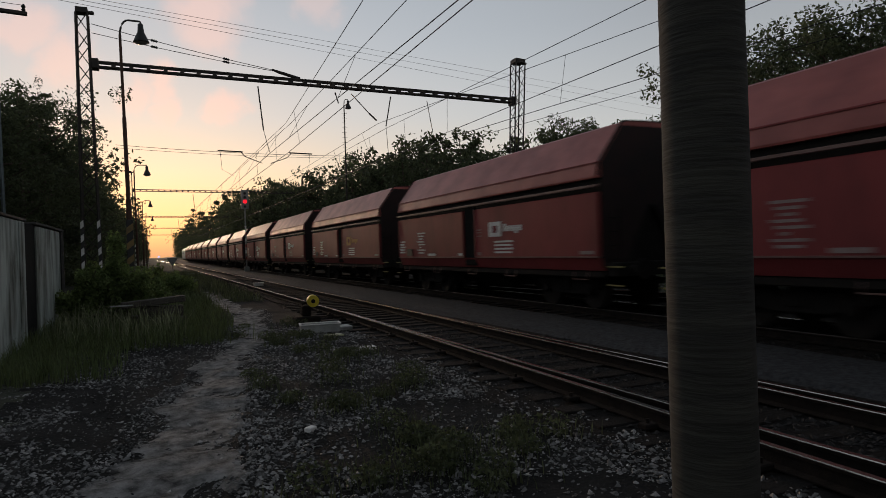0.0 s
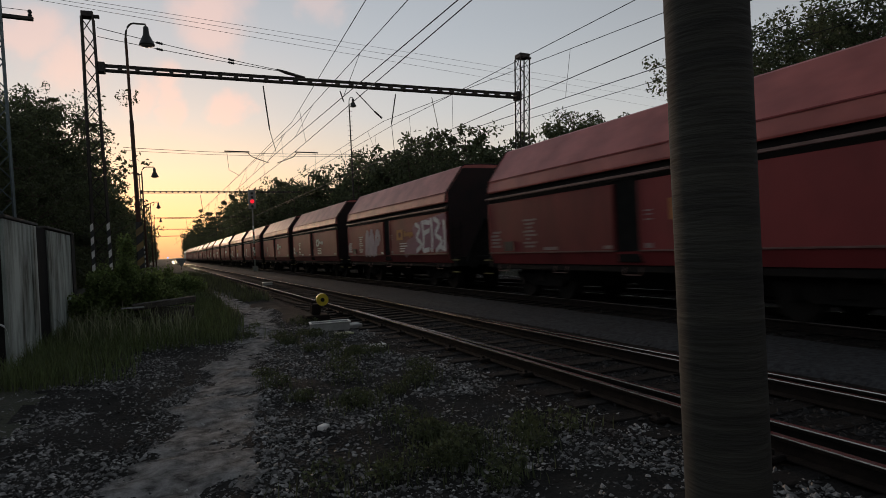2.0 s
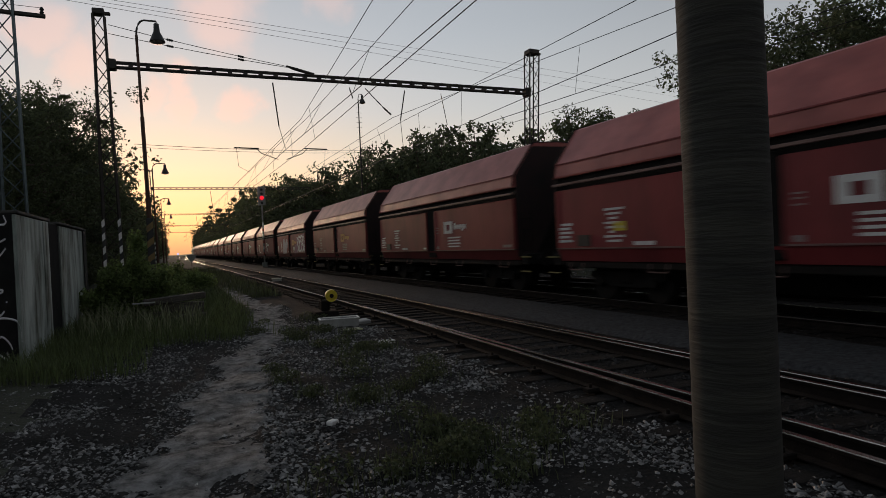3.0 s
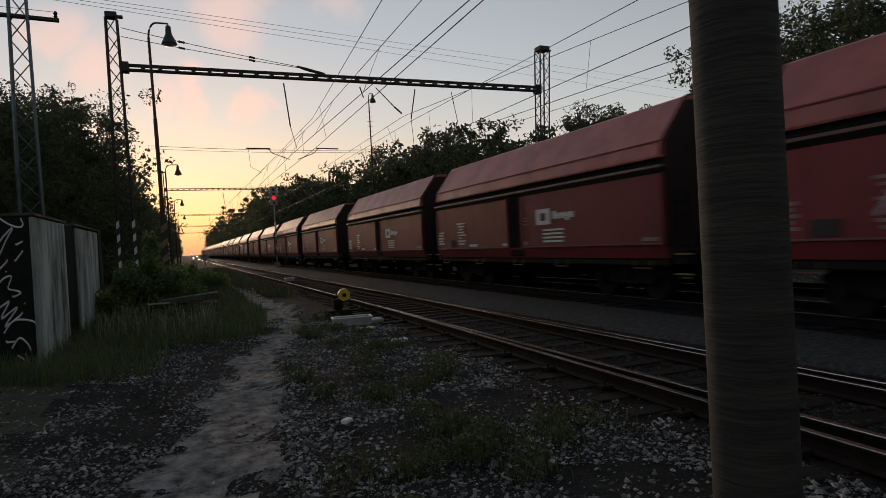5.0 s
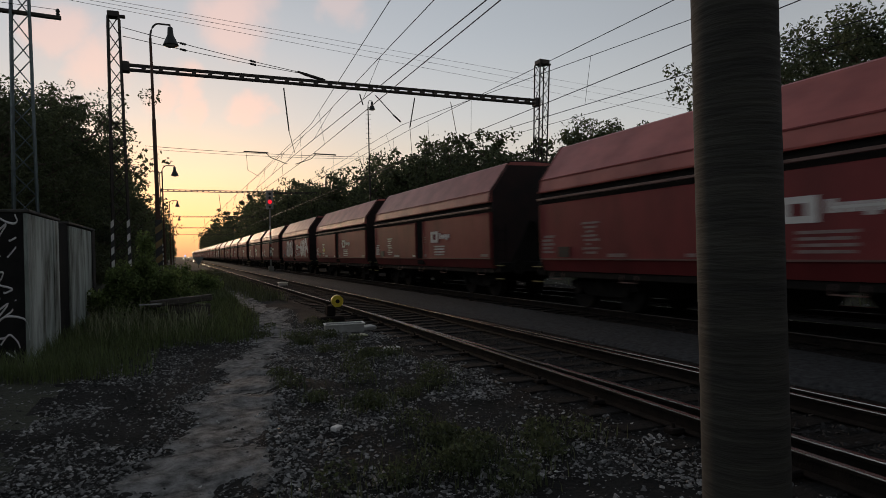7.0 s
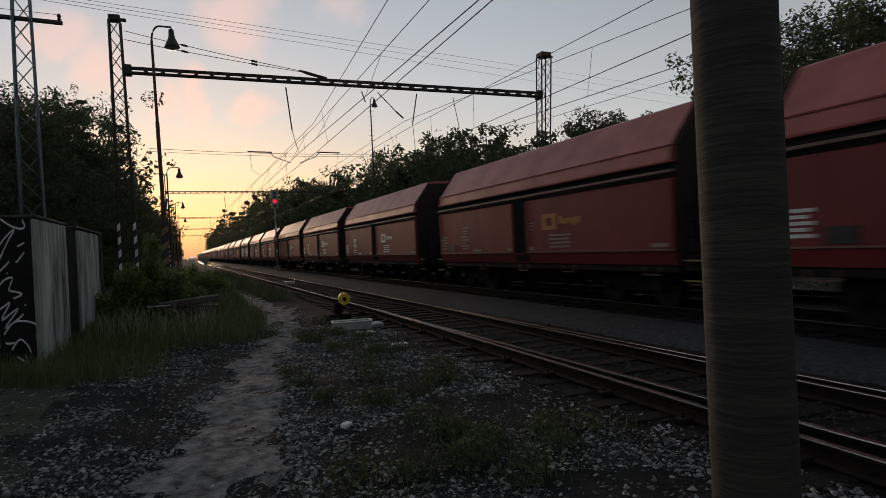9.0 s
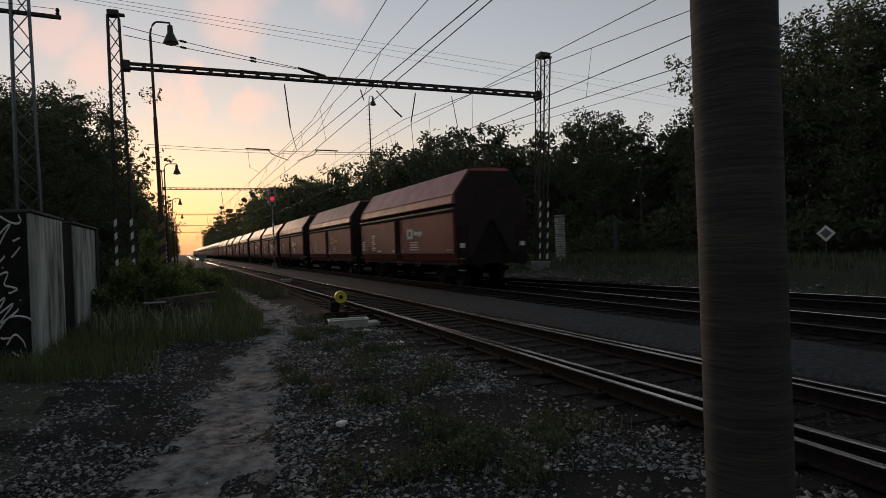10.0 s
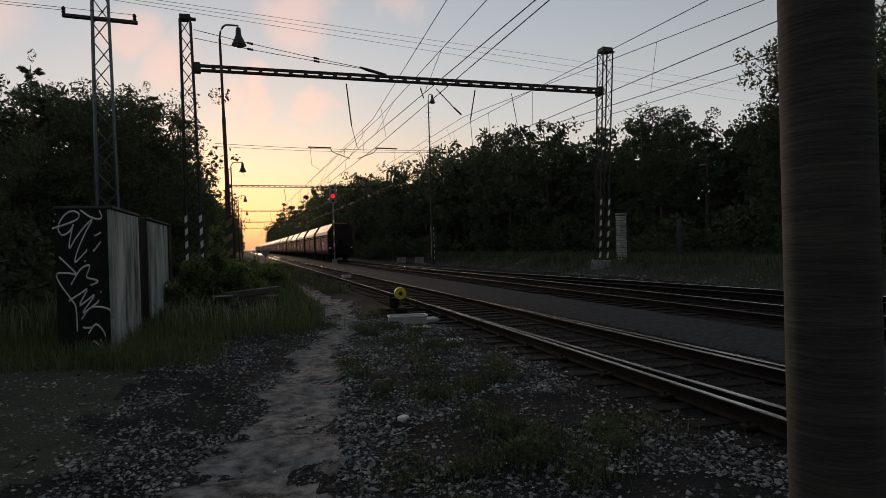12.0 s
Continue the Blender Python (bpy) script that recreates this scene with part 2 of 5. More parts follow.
# ---- mesh helpers ----
def mesh_of(name, bm, mat, smooth=False):
    me = bpy.data.meshes.new(name)
    bm.to_mesh(me)
    bm.free()
    for mm in (mat if isinstance(mat, (list, tuple)) else [mat]):
        me.materials.append(mm)
    if smooth:
        me.polygons.foreach_set("use_smooth", [True] * len(me.polygons))
    return me


def part(name, bm, mat, parent=None, label="", smooth=False):
    ob = new(name, mesh_of(name, bm, mat, smooth))
    if parent is not None:
        ob.parent = parent
    if label:
        ob["label"] = label
    return ob


def empty(name, m, label="", category="", group="", kind=""):
    ob = new(name)
    ob.empty_display_size = 0.2
    ob.matrix_world = m
    return tagged(ob, label, category, group, kind)


def add_box(bm, x0, x1, y0, y1, z0, z1, m=None, bevel=0.0):
    vs = [bm.verts.new((x, y, z)) for x in (x0, x1) for y in (y0, y1) for z in (z0, z1)]
    fs = [bm.faces.new([vs[i] for i in q]) for q in ((0, 1, 3, 2), (4, 6, 7, 5), (0, 4, 5, 1), (2, 3, 7, 6), (0, 2, 6, 4), (1, 5, 7, 3))]
    if m is not None:
        bmesh.ops.transform(bm, matrix=m, verts=vs)
    if bevel:
        es = list({e for f in fs for e in f.edges})
        bmesh.ops.bevel(bm, geom=es, offset=bevel, segments=1, affect="EDGES", profile=0.5)
    return bm


def box(x0, x1, y0, y1, z0, z1, m=None, bevel=0.0):
    return add_box(bmesh.new(), x0, x1, y0, y1, z0, z1, m, bevel)


def add_tube(bm, pts, radii, sides=8, cap=True):
    """A round bar along points; radii: one number or one for each point."""
    pts = [Vector(p) for p in pts]
    if not isinstance(radii, (list, tuple)):
        radii = [radii] * len(pts)
    rings = []
    for i, p in enumerate(pts):
        d = (pts[min(i + 1, len(pts) - 1)] - pts[max(i - 1, 0)]).normalized()
        a = d.cross(Vector((0, 0, 1)) if abs(d.z) < 0.9 else Vector((1, 0, 0))).normalized()
        b = d.cross(a)
        rings.append([bm.verts.new(p + (a * math.cos(2 * math.pi * k / sides) + b * math.sin(2 * math.pi * k / sides)) * radii[i]) for k in range(sides)])
    for r, s in zip(rings, rings[1:]):
        for k in range(sides):
            bm.faces.new((r[k], r[(k + 1) % sides], s[(k + 1) % sides], s[k]))
    if cap:
        bm.faces.new(rings[0][::-1])
        bm.faces.new(rings[-1])
    return bm


def tube(pts, radii, sides=8):
    return add_tube(bmesh.new(), pts, radii, sides)


def add_prism(bm, section, y0, y1):
    """A closed section in x and z, pushed from y0 to y1."""
    a = [bm.verts.new((x, y0, z)) for x, z in section]
    b = [bm.verts.new((x, y1, z)) for x, z in section]
    n = len(section)
    for i in range(n):
        bm.faces.new((a[i], a[(i + 1) % n], b[(i + 1) % n], b[i]))
    bm.faces.new(a[::-1])
    bm.faces.new(b)
    return bm


def lathe(profile, sides=16):
    """A turned shape about z from (radius, z) points."""
    bm = bmesh.new()
    rings = [[bm.verts.new((max(r, 1e-4) * math.cos(2 * math.pi * k / sides), max(r, 1e-4) * math.sin(2 * math.pi * k / sides), z)) for k in range(sides)] for r, z in profile]
    for r, s in zip(rings, rings[1:]):
        for k in range(sides):
            bm.faces.new((r[k], r[(k + 1) % sides], s[(k + 1) % sides], s[k]))
    bm.faces.new(rings[0][::-1])
    bm.faces.new(rings[-1])
    return bm


rng = random.Random(7)


def smooth01(v):
    v = min(max(v, 0.0), 1.0)
    return v * v * (3 - 2 * v)


# ---- ground ----
def ground_z(x, y):
    z = 0.10 * smooth01((-1.2 - x) / 2.0)                       # grassy left side
    z += 0.62 * smooth01((x - 15.2) / 1.8) + 0.5 * smooth01((x - 19.0) / 14.0)   # bank beyond the tracks
    z += 0.3 * smooth01((-x - 7.0) / 10.0)
    rough = 0.035 if (x < 3.4 or x > 15) else 0.012
    if -30 < x < 45 and -20 < y < 130:
        z += rough * (noise.noise((x * 0.9, y * 0.9, 0.3)) + 0.6 * noise.noise((x * 2.7, y * 2.7, 4.1)))
    z -= (0.022 + 0.025 * smooth01((y - 12) / 4)) * smooth01((x - 3.2) / 0.6) * smooth01((15.0 - x) / 0.6)           # trackbed below the sleeper tops
    z -= 0.03 * path_weight(x, y)
    return z


def path_centre(y):
    """The trodden path: its middle and half width at a distance along the line."""
    knots = ((-4, -0.9, 0.9), (0, -0.55, 0.8), (4.6, -0.08, 0.60), (7, 0.36, 0.46), (9.9, 0.88, 0.36), (13, 1.56, 0.36), (16, 2.1, 0.38), (19, 2.45, 0.40), (24, 2.2, 0.34), (32, 2.0, 0.25))
    for (a, xa, wa), (b, xb, wb) in zip(knots, knots[1:]):
        if y <= b:
            s = smooth01((y - a) / (b - a))
            return xa + (xb - xa) * s, wa + (wb - wa) * s
    return knots[-1][1], 0.0


def path_weight(x, y):
    if not -4 < y < 32:
        return 0.0
    c, w = path_centre(y)
    return smooth01((w * 1.3 - abs(x - c)) / (w * 0.8)) if w else 0.0


def spaced(lo, hi, near_lo, near_hi, step):
    out = list(np.arange(near_lo, near_hi, step))
    s, v = step, near_hi
    while v < hi:
        out.append(v)
        s *= 1.25
        v += s
    out.append(hi)
    s, v = step * 1.25, near_lo - step
    while v > lo:
        out.insert(0, v)
        s *= 1.25
        v -= s
    out.insert(0, lo)
    return out


def build_ground():
    xs, ys = spaced(-900, 900, -5.0, 4.6, 0.16), spaced(-900, 1500, 1.5, 20.0, 0.18)
    verts = [(x, y, ground_z(x, y)) for y in ys for x in xs]
    n = len(xs)
    faces, mats = [], []
    for j in range(len(ys) - 1):
        for i in range(n - 1):
            a = j * n + i
            faces.append((a, a + 1, a + n + 1, a + n))
            xm, ym = (xs[i] + xs[i + 1]) / 2, (ys[j] + ys[j + 1]) / 2
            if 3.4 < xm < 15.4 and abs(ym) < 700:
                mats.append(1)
            elif xm > 15.4 or xm < -1.6 + 0.5 * noise.noise((xm, ym, 2)) or ym > 26:
                mats.append(2)
            else:
                mats.append(0)
    me = bpy.data.meshes.new("ground")
    me.from_pydata(verts, [], faces)
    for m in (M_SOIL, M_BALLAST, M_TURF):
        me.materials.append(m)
    me.polygons.foreach_set("material_index", mats)
    me.polygons.foreach_set("use_smooth", [True] * len(mats))
    return tagged(new("ground", me), "dark stony soil and rough turf beside the railway", "ground", kind="structure")


M_TURF = material("dark_turf", (0.018, 0.021, 0.011), 0.95, second=(0.036, 0.038, 0.019), scale=1.1, bump=0.9, bump_scale=18)
build_ground()


def build_path():
    bm = bmesh.new()
    rows = []
    ys = list(np.arange(-4, 32, 0.08))
    for y in ys:
        c, w = path_centre(y)
        w *= 1.35
        row = []
        for k in range(17):
            s = -1 + k / 8
            edge = 1 + 0.3 * noise.noise((y * 1.3, math.copysign(3, s), 7.7)) + 0.12 * noise.noise((y * 3, math.copysign(3, s), 1.7))
            x = c + s * w * edge
            row.append(bm.verts.new((x, y, ground_z(x, y) + 0.026 - 0.055 * s * s + 0.040 * noise.noise((x * 2.6, y * 2.6, 3.3)) + 0.020 * noise.noise((x * 9, y * 9, 5.3)))))
        rows.append(row)
    for r, s in zip(rows, rows[1:]):
        for a, b, c, d in zip(r, r[1:], s[1:], s):
            bm.faces.new((a, b, c, d))
    return tagged(part("path", bm, M_PATH, smooth=True), "trodden pale sandy footpath winding beside the track", "path", kind="structure")


build_path()


def build_walkway():
    """The level strip of fine gravel between the two running lines."""
    bm = bmesh.new()
    ys = list(np.arange(-60, 120, 1.0)) + list(np.arange(120, 420, 15.0))
    rows = []
    for y in ys:
        e0, e1 = 0.10 * noise.noise((y * 0.8, 0, 0)), 0.12 * noise.noise((y * 0.8, 9, 0))
        rows.append([bm.verts.new(p) for p in ((6.75 + e0, y, -0.06), (6.95 + e0, y, 0.03), (8.72 + e1, y, 0.03), (9.02 + e1, y, -0.06))])
    for r, s in zip(rows, rows[1:]):
        for k in range(3):
            bm.faces.new((r[k], r[k + 1], s[k + 1], s[k]))
    return tagged(part("gravel_walkway", bm, M_WALK, smooth=True), "flat grey fine gravel strip between two tracks", "gravel", kind="structure")


build_walkway()

# ---- railway tracks ----
RAIL_SECTION = ((-0.07, 0.0), (-0.07, 0.012), (-0.012, 0.03), (-0.012, 0.115), (-0.034, 0.125), (-0.034, 0.142), (-0.026, 0.150))
HEAD_SECTION = ((-0.030, 0.146), (-0.027, 0.155), (0.027, 0.155), (0.030, 0.146))


def rail_along(xs_ys):
    """Web and foot, then the polished head, swept along points in plan."""
    web, head = bmesh.new(), bmesh.new()
    full = list(RAIL_SECTION) + [(-x, z) for x, z in reversed(RAIL_SECTION)]
    for bm, sec in ((web, full), (head, HEAD_SECTION)):
        rings = [[bm.verts.new((x + LINE * y + sx, y, sz)) for sx, sz in sec] for x, y in xs_ys]
        for r, s in zip(rings, rings[1:]):
            for k in range(len(sec) - (0 if bm is web else 1)):
                bm.faces.new((r[k], r[(k + 1) % len(sec)], s[(k + 1) % len(sec)], s[k]))
        for ring in (rings[0], rings[-1][::-1]):
            bm.faces.new(ring)
    bmesh.ops.recalc_face_normals(web, faces=web.faces)
    bmesh.ops.recalc_face_normals(head, faces=head.faces)
    return web, head


def add_rail(track, pts, dull=False):
    web, head = rail_along(pts)
    r = part("rail", web, M_RAIL, track)
    part("rail_head", head, M_DIMHEAD if dull else M_RAILHEAD, r, "running surface coloured dim for its dark reflection" if dull else "polished bare steel running surface")
    return r


YS = [-80, -40, -20, -10, -4] + list(range(-2, 60, 2)) + [70, 90, 130, 200, 400, 700]
MAIN_L, MAIN_R = 4.54, 6.04
TRAIN_X = 10.44
LINE = -0.008        # the line bears a little to the left of +y


def branch_dx(y):
    return -0.24 * (max(0.0, 20 - y) / 15) ** 2


def third_dx(y):
    return 3.0 * (max(0.0, 55 - y) / 40.6) ** 1.3


def sleeper_mesh():
    bm = box(-1.25, 1.25, -0.12, 0.12, -0.14, 0.0, bevel=0.012)
    return mesh_of("sleeper", bm, M_SLEEPER)


SLEEPER = sleeper_mesh()


def add_sleepers(track, y0, y1, cx, wide=lambda y: 1.0):
    y = y0
    while y < y1:
        s = new("sleeper", SLEEPER)
        s.parent = track
        s.matrix_basis = pose(cx(y) + LINE * y + rng.uniform(-0.03, 0.03), y, -0.004 + rng.uniform(-0.008, 0.004), 0, 0, rng.uniform(-0.6, 0.6)) @ Matrix.Diagonal((wide(y), 1, 1, 1))
        y += 0.61


def build_tracks():
    near = empty("railway_track", pose(0, 0, 0), "rusty siding track with polished rail heads and a set of points", "railway track", kind="structure")
    add_rail(near, [(MAIN_R, y) for y in YS])
    add_rail(near, [(MAIN_L + branch_dx(y), y) for y in YS])
    add_rail(near, [(MAIN_L + 0.004 + 0.07 * smooth01((y - 12) / 10), y) for y in YS if y <= 17])
    add_rail(near, [(MAIN_R - 0.10 * smooth01((19 - y) / 10) + branch_dx(y) * 0.5, y) for y in YS if y <= 19])
    add_sleepers(near, -6, 48, lambda y: (MAIN_L + MAIN_R) / 2 + branch_dx(y) / 2, lambda y: 1.08 if y < 20 else 1.0)
    for y in np.arange(3.4, 20, 1.22):
        xc = MAIN_L + branch_dx(y) + LINE * y
        bm = box(xc - 0.22, xc - 0.07, y - 0.06, y + 0.06, 0.0, 0.05, bevel=0.01)
        add_tube(bm, [(xc - 0.15, y, 0.05), (xc - 0.15, y, 0.09)], 0.018, 6)
        part("rail_clip", bm, M_RAIL, near)
    main = empty("railway_track", pose(0, 0, 0), "main line track with shiny rail heads on dark ballast", "railway track", kind="structure")
    add_rail(main, [(TRAIN_X - 0.75, y) for y in YS], True)
    add_rail(main, [(TRAIN_X + 0.75, y) for y in YS])
    add_sleepers(main, 6, 62, lambda y: TRAIN_X)
    side = empty("railway_track", pose(0, 0, 0), "diverging track branching off the main line", "railway track", kind="structure")
    add_rail(side, [(TRAIN_X + 0.75 + 0.002 + third_dx(y), y) for y in YS if y <= 56])
    add_rail(side, [(TRAIN_X - 0.75 + 0.15 * smooth01((55 - y) / 3) + third_dx(y), y) for y in YS if y <= 54], True)
    add_sleepers(side, 8, 38, lambda y: TRAIN_X + third_dx(y) + 0.5)


build_tracks()


# ---- the train: self-discharging coal hoppers ----
BODY, PITCH = 12.36, 14.61
H = BODY / 2


def add_plate(bm, pts, thick):
    """A flat plate with thickness, pushed along its normal."""
    vs = [Vector(p) for p in pts]
    n = (vs[1] - vs[0]).cross(vs[2] - vs[0]).normalized() * thick
    a = [bm.verts.new(v) for v in vs]
    b = [bm.verts.new(v + n) for v in vs]
    k = len(vs)
    bm.faces.new(a[::-1])
    bm.faces.new(b)
    for i in range(k):
        bm.faces.new((a[i], a[(i + 1) % k], b[(i + 1) % k], b[i]))
    return bm


def build_wagon():
    w = empty("hopper_wagon", pose(0, 0, 0), "oxide red coal hopper wagon with a peaked roof", "freight wagon", "wagons of the train")
    # roof: upper band, slope and rounded ridge as one folded sheet
    sec = [(-1.45, 2.99), (-1.46, 3.03), (-1.40, 3.34), (-0.76, 4.21), (-0.68, 4.255), (0.0, 4.28), (0.68, 4.255), (0.76, 4.21), (1.40, 3.34), (1.46, 3.03), (1.45, 2.99)]
    roof = part("roof", add_prism(bmesh.new(), sec, -H, H), M_ROOF, w, "mottled red roof, paler than the sides")
    for side in (-1, 1):
        seam = bmesh.new()
        add_box(seam, min(side * 1.40, side * 1.425), max(side * 1.40, side * 1.425), -H, H, 3.315, 3.345)
        part("roof_seam", seam, M_RED, roof)
    for y in (-H + 0.03, H - 0.03):
        rim = bmesh.new()
        for a, b in zip(sec[1:-1], sec[2:-1]):
            add_tube(rim, [(a[0], y, a[1]), (b[0], y, b[1])], 0.035, 5)
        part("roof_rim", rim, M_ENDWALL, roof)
    # body behind the doors, the roof overhang's shadow painted on as near-black
    bsec = [(-1.30, 1.0), (-1.34, 1.2), (-1.34, 2.985), (1.34, 2.985), (1.34, 1.2), (1.30, 1.0)]
    part("body", add_prism(bmesh.new(), bsec, -H + 0.02, H - 0.02), M_UNDER, w, "hopper body coloured near-black for shadow")
    for side in (-1, 1):
        x0, x1 = (side * 1.40, side * 1.48) if side > 0 else (side * 1.48, side * 1.40)
        part("ledge", box(x0 + side * 0.03, x1 + side * 0.03, -H, H, 2.785, 2.845, bevel=0.008), M_LEDGE, w, "worn grab ledge under the roof")
        # outlines of two doors with shallow dents
        for y0, y1 in ((-H + 0.05, -0.30), (0.50, H - 0.05)):
            d = box(min(side * 1.36, side * 1.45), max(side * 1.36, side * 1.45), y0, y1, 1.25, 2.68, bevel=0.012)
            door = part("door", d, M_RED, w)
            lip = bmesh.new()
            add_box(lip, min(side * 1.44, side * 1.475), max(side * 1.44, side * 1.475), y0, y1, 1.235, 1.265)
            part("door_lip", lip, M_LEDGE, door)
            for yr in (y0 + 0.04, y1 - 0.04):
                part("door_edge", box(min(side * 1.449, side * 1.465), max(side * 1.449, side * 1.465), yr - 0.035, yr + 0.035, 1.27, 2.66), M_RED, door)
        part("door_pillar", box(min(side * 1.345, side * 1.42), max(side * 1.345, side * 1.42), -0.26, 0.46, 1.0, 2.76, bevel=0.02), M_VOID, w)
        skirt = bmesh.new()
        add_prism(skirt, [(side * 1.44, 1.23), (side * 1.33, 0.94), (side * 1.25, 0.94), (side * 1.25, 1.23)], -H + 0.06, H - 0.06)
        bmesh.ops.recalc_face_normals(skirt, faces=skirt.faces)
        part("skirt", skirt, M_RED, w, "sooty red skirt leaning in below the doors")
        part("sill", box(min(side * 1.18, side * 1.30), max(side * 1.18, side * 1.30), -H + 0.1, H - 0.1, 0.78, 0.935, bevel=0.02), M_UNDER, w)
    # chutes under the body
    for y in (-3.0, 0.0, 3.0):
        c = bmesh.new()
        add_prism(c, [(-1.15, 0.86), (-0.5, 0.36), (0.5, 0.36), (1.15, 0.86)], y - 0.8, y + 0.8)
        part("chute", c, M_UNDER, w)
    # ends: upper apron, two slanting hopper sheets that leave a dark arch, ladder and buffers
    for e in (-1, 1):
        y = e * (H + 0.005)
        m = Matrix.Diagonal((1, e, 1, 1))
        ap = bmesh.new()
        add_prism(ap, [(-1.38, 2.4), (-1.38, 3.32), (-0.78, 4.15), (0.78, 4.15), (1.38, 3.32), (1.38, 2.4)], H + 0.002, H + 0.05)
        for s in (-1, 1):
            add_prism(ap, [(s * 1.38, 1.05), (s * 1.38, 2.41), (s * 0.06, 2.41), (s * 0.75, 1.05)][::s], H + 0.002, H + 0.05)
        bmesh.ops.transform(ap, matrix=m, verts=ap.verts)
        bmesh.ops.recalc_face_normals(ap, faces=ap.faces)
        part("end_wall", ap, M_ENDWALL, w, "red end wall, its shade put into the paint")
        fr = bmesh.new()
        for s in (-1, 1):
            add_tube(fr, [(s * 0.06, y + e * 0.06, 2.40), (s * 0.78, y + e * 0.06, 1.05)], 0.04, 6)
        part("end_frame", fr, M_UNDER, w)
        part("headstock", box(-1.3, 1.3, min(y, y + e * 0.35), max(y, y + e * 0.35), 0.82, 1.12, bevel=0.02), M_UNDER, w)
        for s in (-1, 1):
            b = tube([(s * 0.875, y + e * 0.35, 0.98), (s * 0.875, y + e * 0.68, 0.98)], 0.085, 10)
            add_tube(b, [(s * 0.875, y + e * 0.68, 0.98), (s * 0.875, y + e * 0.74, 0.98)], 0.23, 14)
            part("buffer", b, M_UNDER, w)
            lad = bmesh.new()
            xl = s * 1.15
            for dx in (-0.16, 0.16):
                add_tube(lad, [(xl + dx, y + e * 0.10, 0.95), (xl + dx, y + e * 0.10, 2.3)], 0.014, 5)
            for z in (1.2, 1.5, 1.8, 2.1):
                add_tube(lad, [(xl - 0.16, y + e * 0.10, z), (xl + 0.16, y + e * 0.10, z)], 0.011, 5)
            part("ladder", lad, M_UNDER, w)
    # yellow-edged shunter's steps at the near corners
    for e in (-1, 1):
        for s in (-1, 1):
            for z in (0.62, 1.02):
                part("yellow_step", box(min(s * 1.30, s * 1.36), max(s * 1.30, s * 1.36), min(e * (H + 0.1), e * (H + 0.55)), max(e * (H + 0.1), e * (H + 0.55)), z, z + 0.028), M_STEP, w, "worn yellow-edged corner step")
    # bogies with axles, springs and wheels
    for yb in (-4.2, 4.2):
        bog = part("bogie", box(-0.98, 0.98, yb - 0.16, yb + 0.16, 0.42, 0.80, bevel=0.03), M_UNDER, w)
        for s in (-1, 1):
            fr = bmesh.new()
            add_plate(fr, [(s * 0.93, yb - 1.3, 0.55), (s * 0.93, yb - 0.5, 0.34), (s * 0.93, yb + 0.5, 0.34), (s * 0.93, yb + 1.3, 0.55), (s * 0.93, yb + 1.3, 0.68), (s * 0.93, yb - 1.3, 0.68)], 0.1)
            part("bogie_frame", fr, M_UNDER, bog)
            for ya in (yb - 0.9, yb + 0.9):
                wh = bmesh.new()
                add_tube(wh, [(s * 0.68, ya, 0.46), (s * 0.81, ya, 0.46)], 0.46, 24)
                add_tube(wh, [(s * 0.62, ya, 0.46), (s * 0.68, ya, 0.46)], 0.49, 24)
                add_tube(wh, [(s * 0.8, ya, 0.46), (s * 1.02, ya, 0.46)], 0.12, 12)
                part("wheel", wh, M_UNDER, bog, "steel wheel with a worn bright tread")
    # handrails and small pale fittings along the sill
    for s in (-1, 1):
        for y in (-5.4, -2.3, 0.0, 2.6, 5.4):
            hr = bmesh.new()
            add_tube(hr, [(s * 1.44, y - 0.25, 0.74), (s * 1.44, y + 0.25, 0.74)], 0.014, 5)
            add_tube(hr, [(s * 1.44, y - 0.25, 0.74), (s * 1.40, y - 0.25, 0.90)], 0.012, 5)
            add_tube(hr, [(s * 1.44, y + 0.25, 0.74), (s * 1.40, y + 0.25, 0.90)], 0.012, 5)
            part("step_rail", hr, M_LEDGE, w, "pale shunter's step rail")
    return w


M_DIM = material("faded_white_stencil", (0.36, 0.29, 0.28), 0.6, second=(0.24, 0.15, 0.14), scale=9)


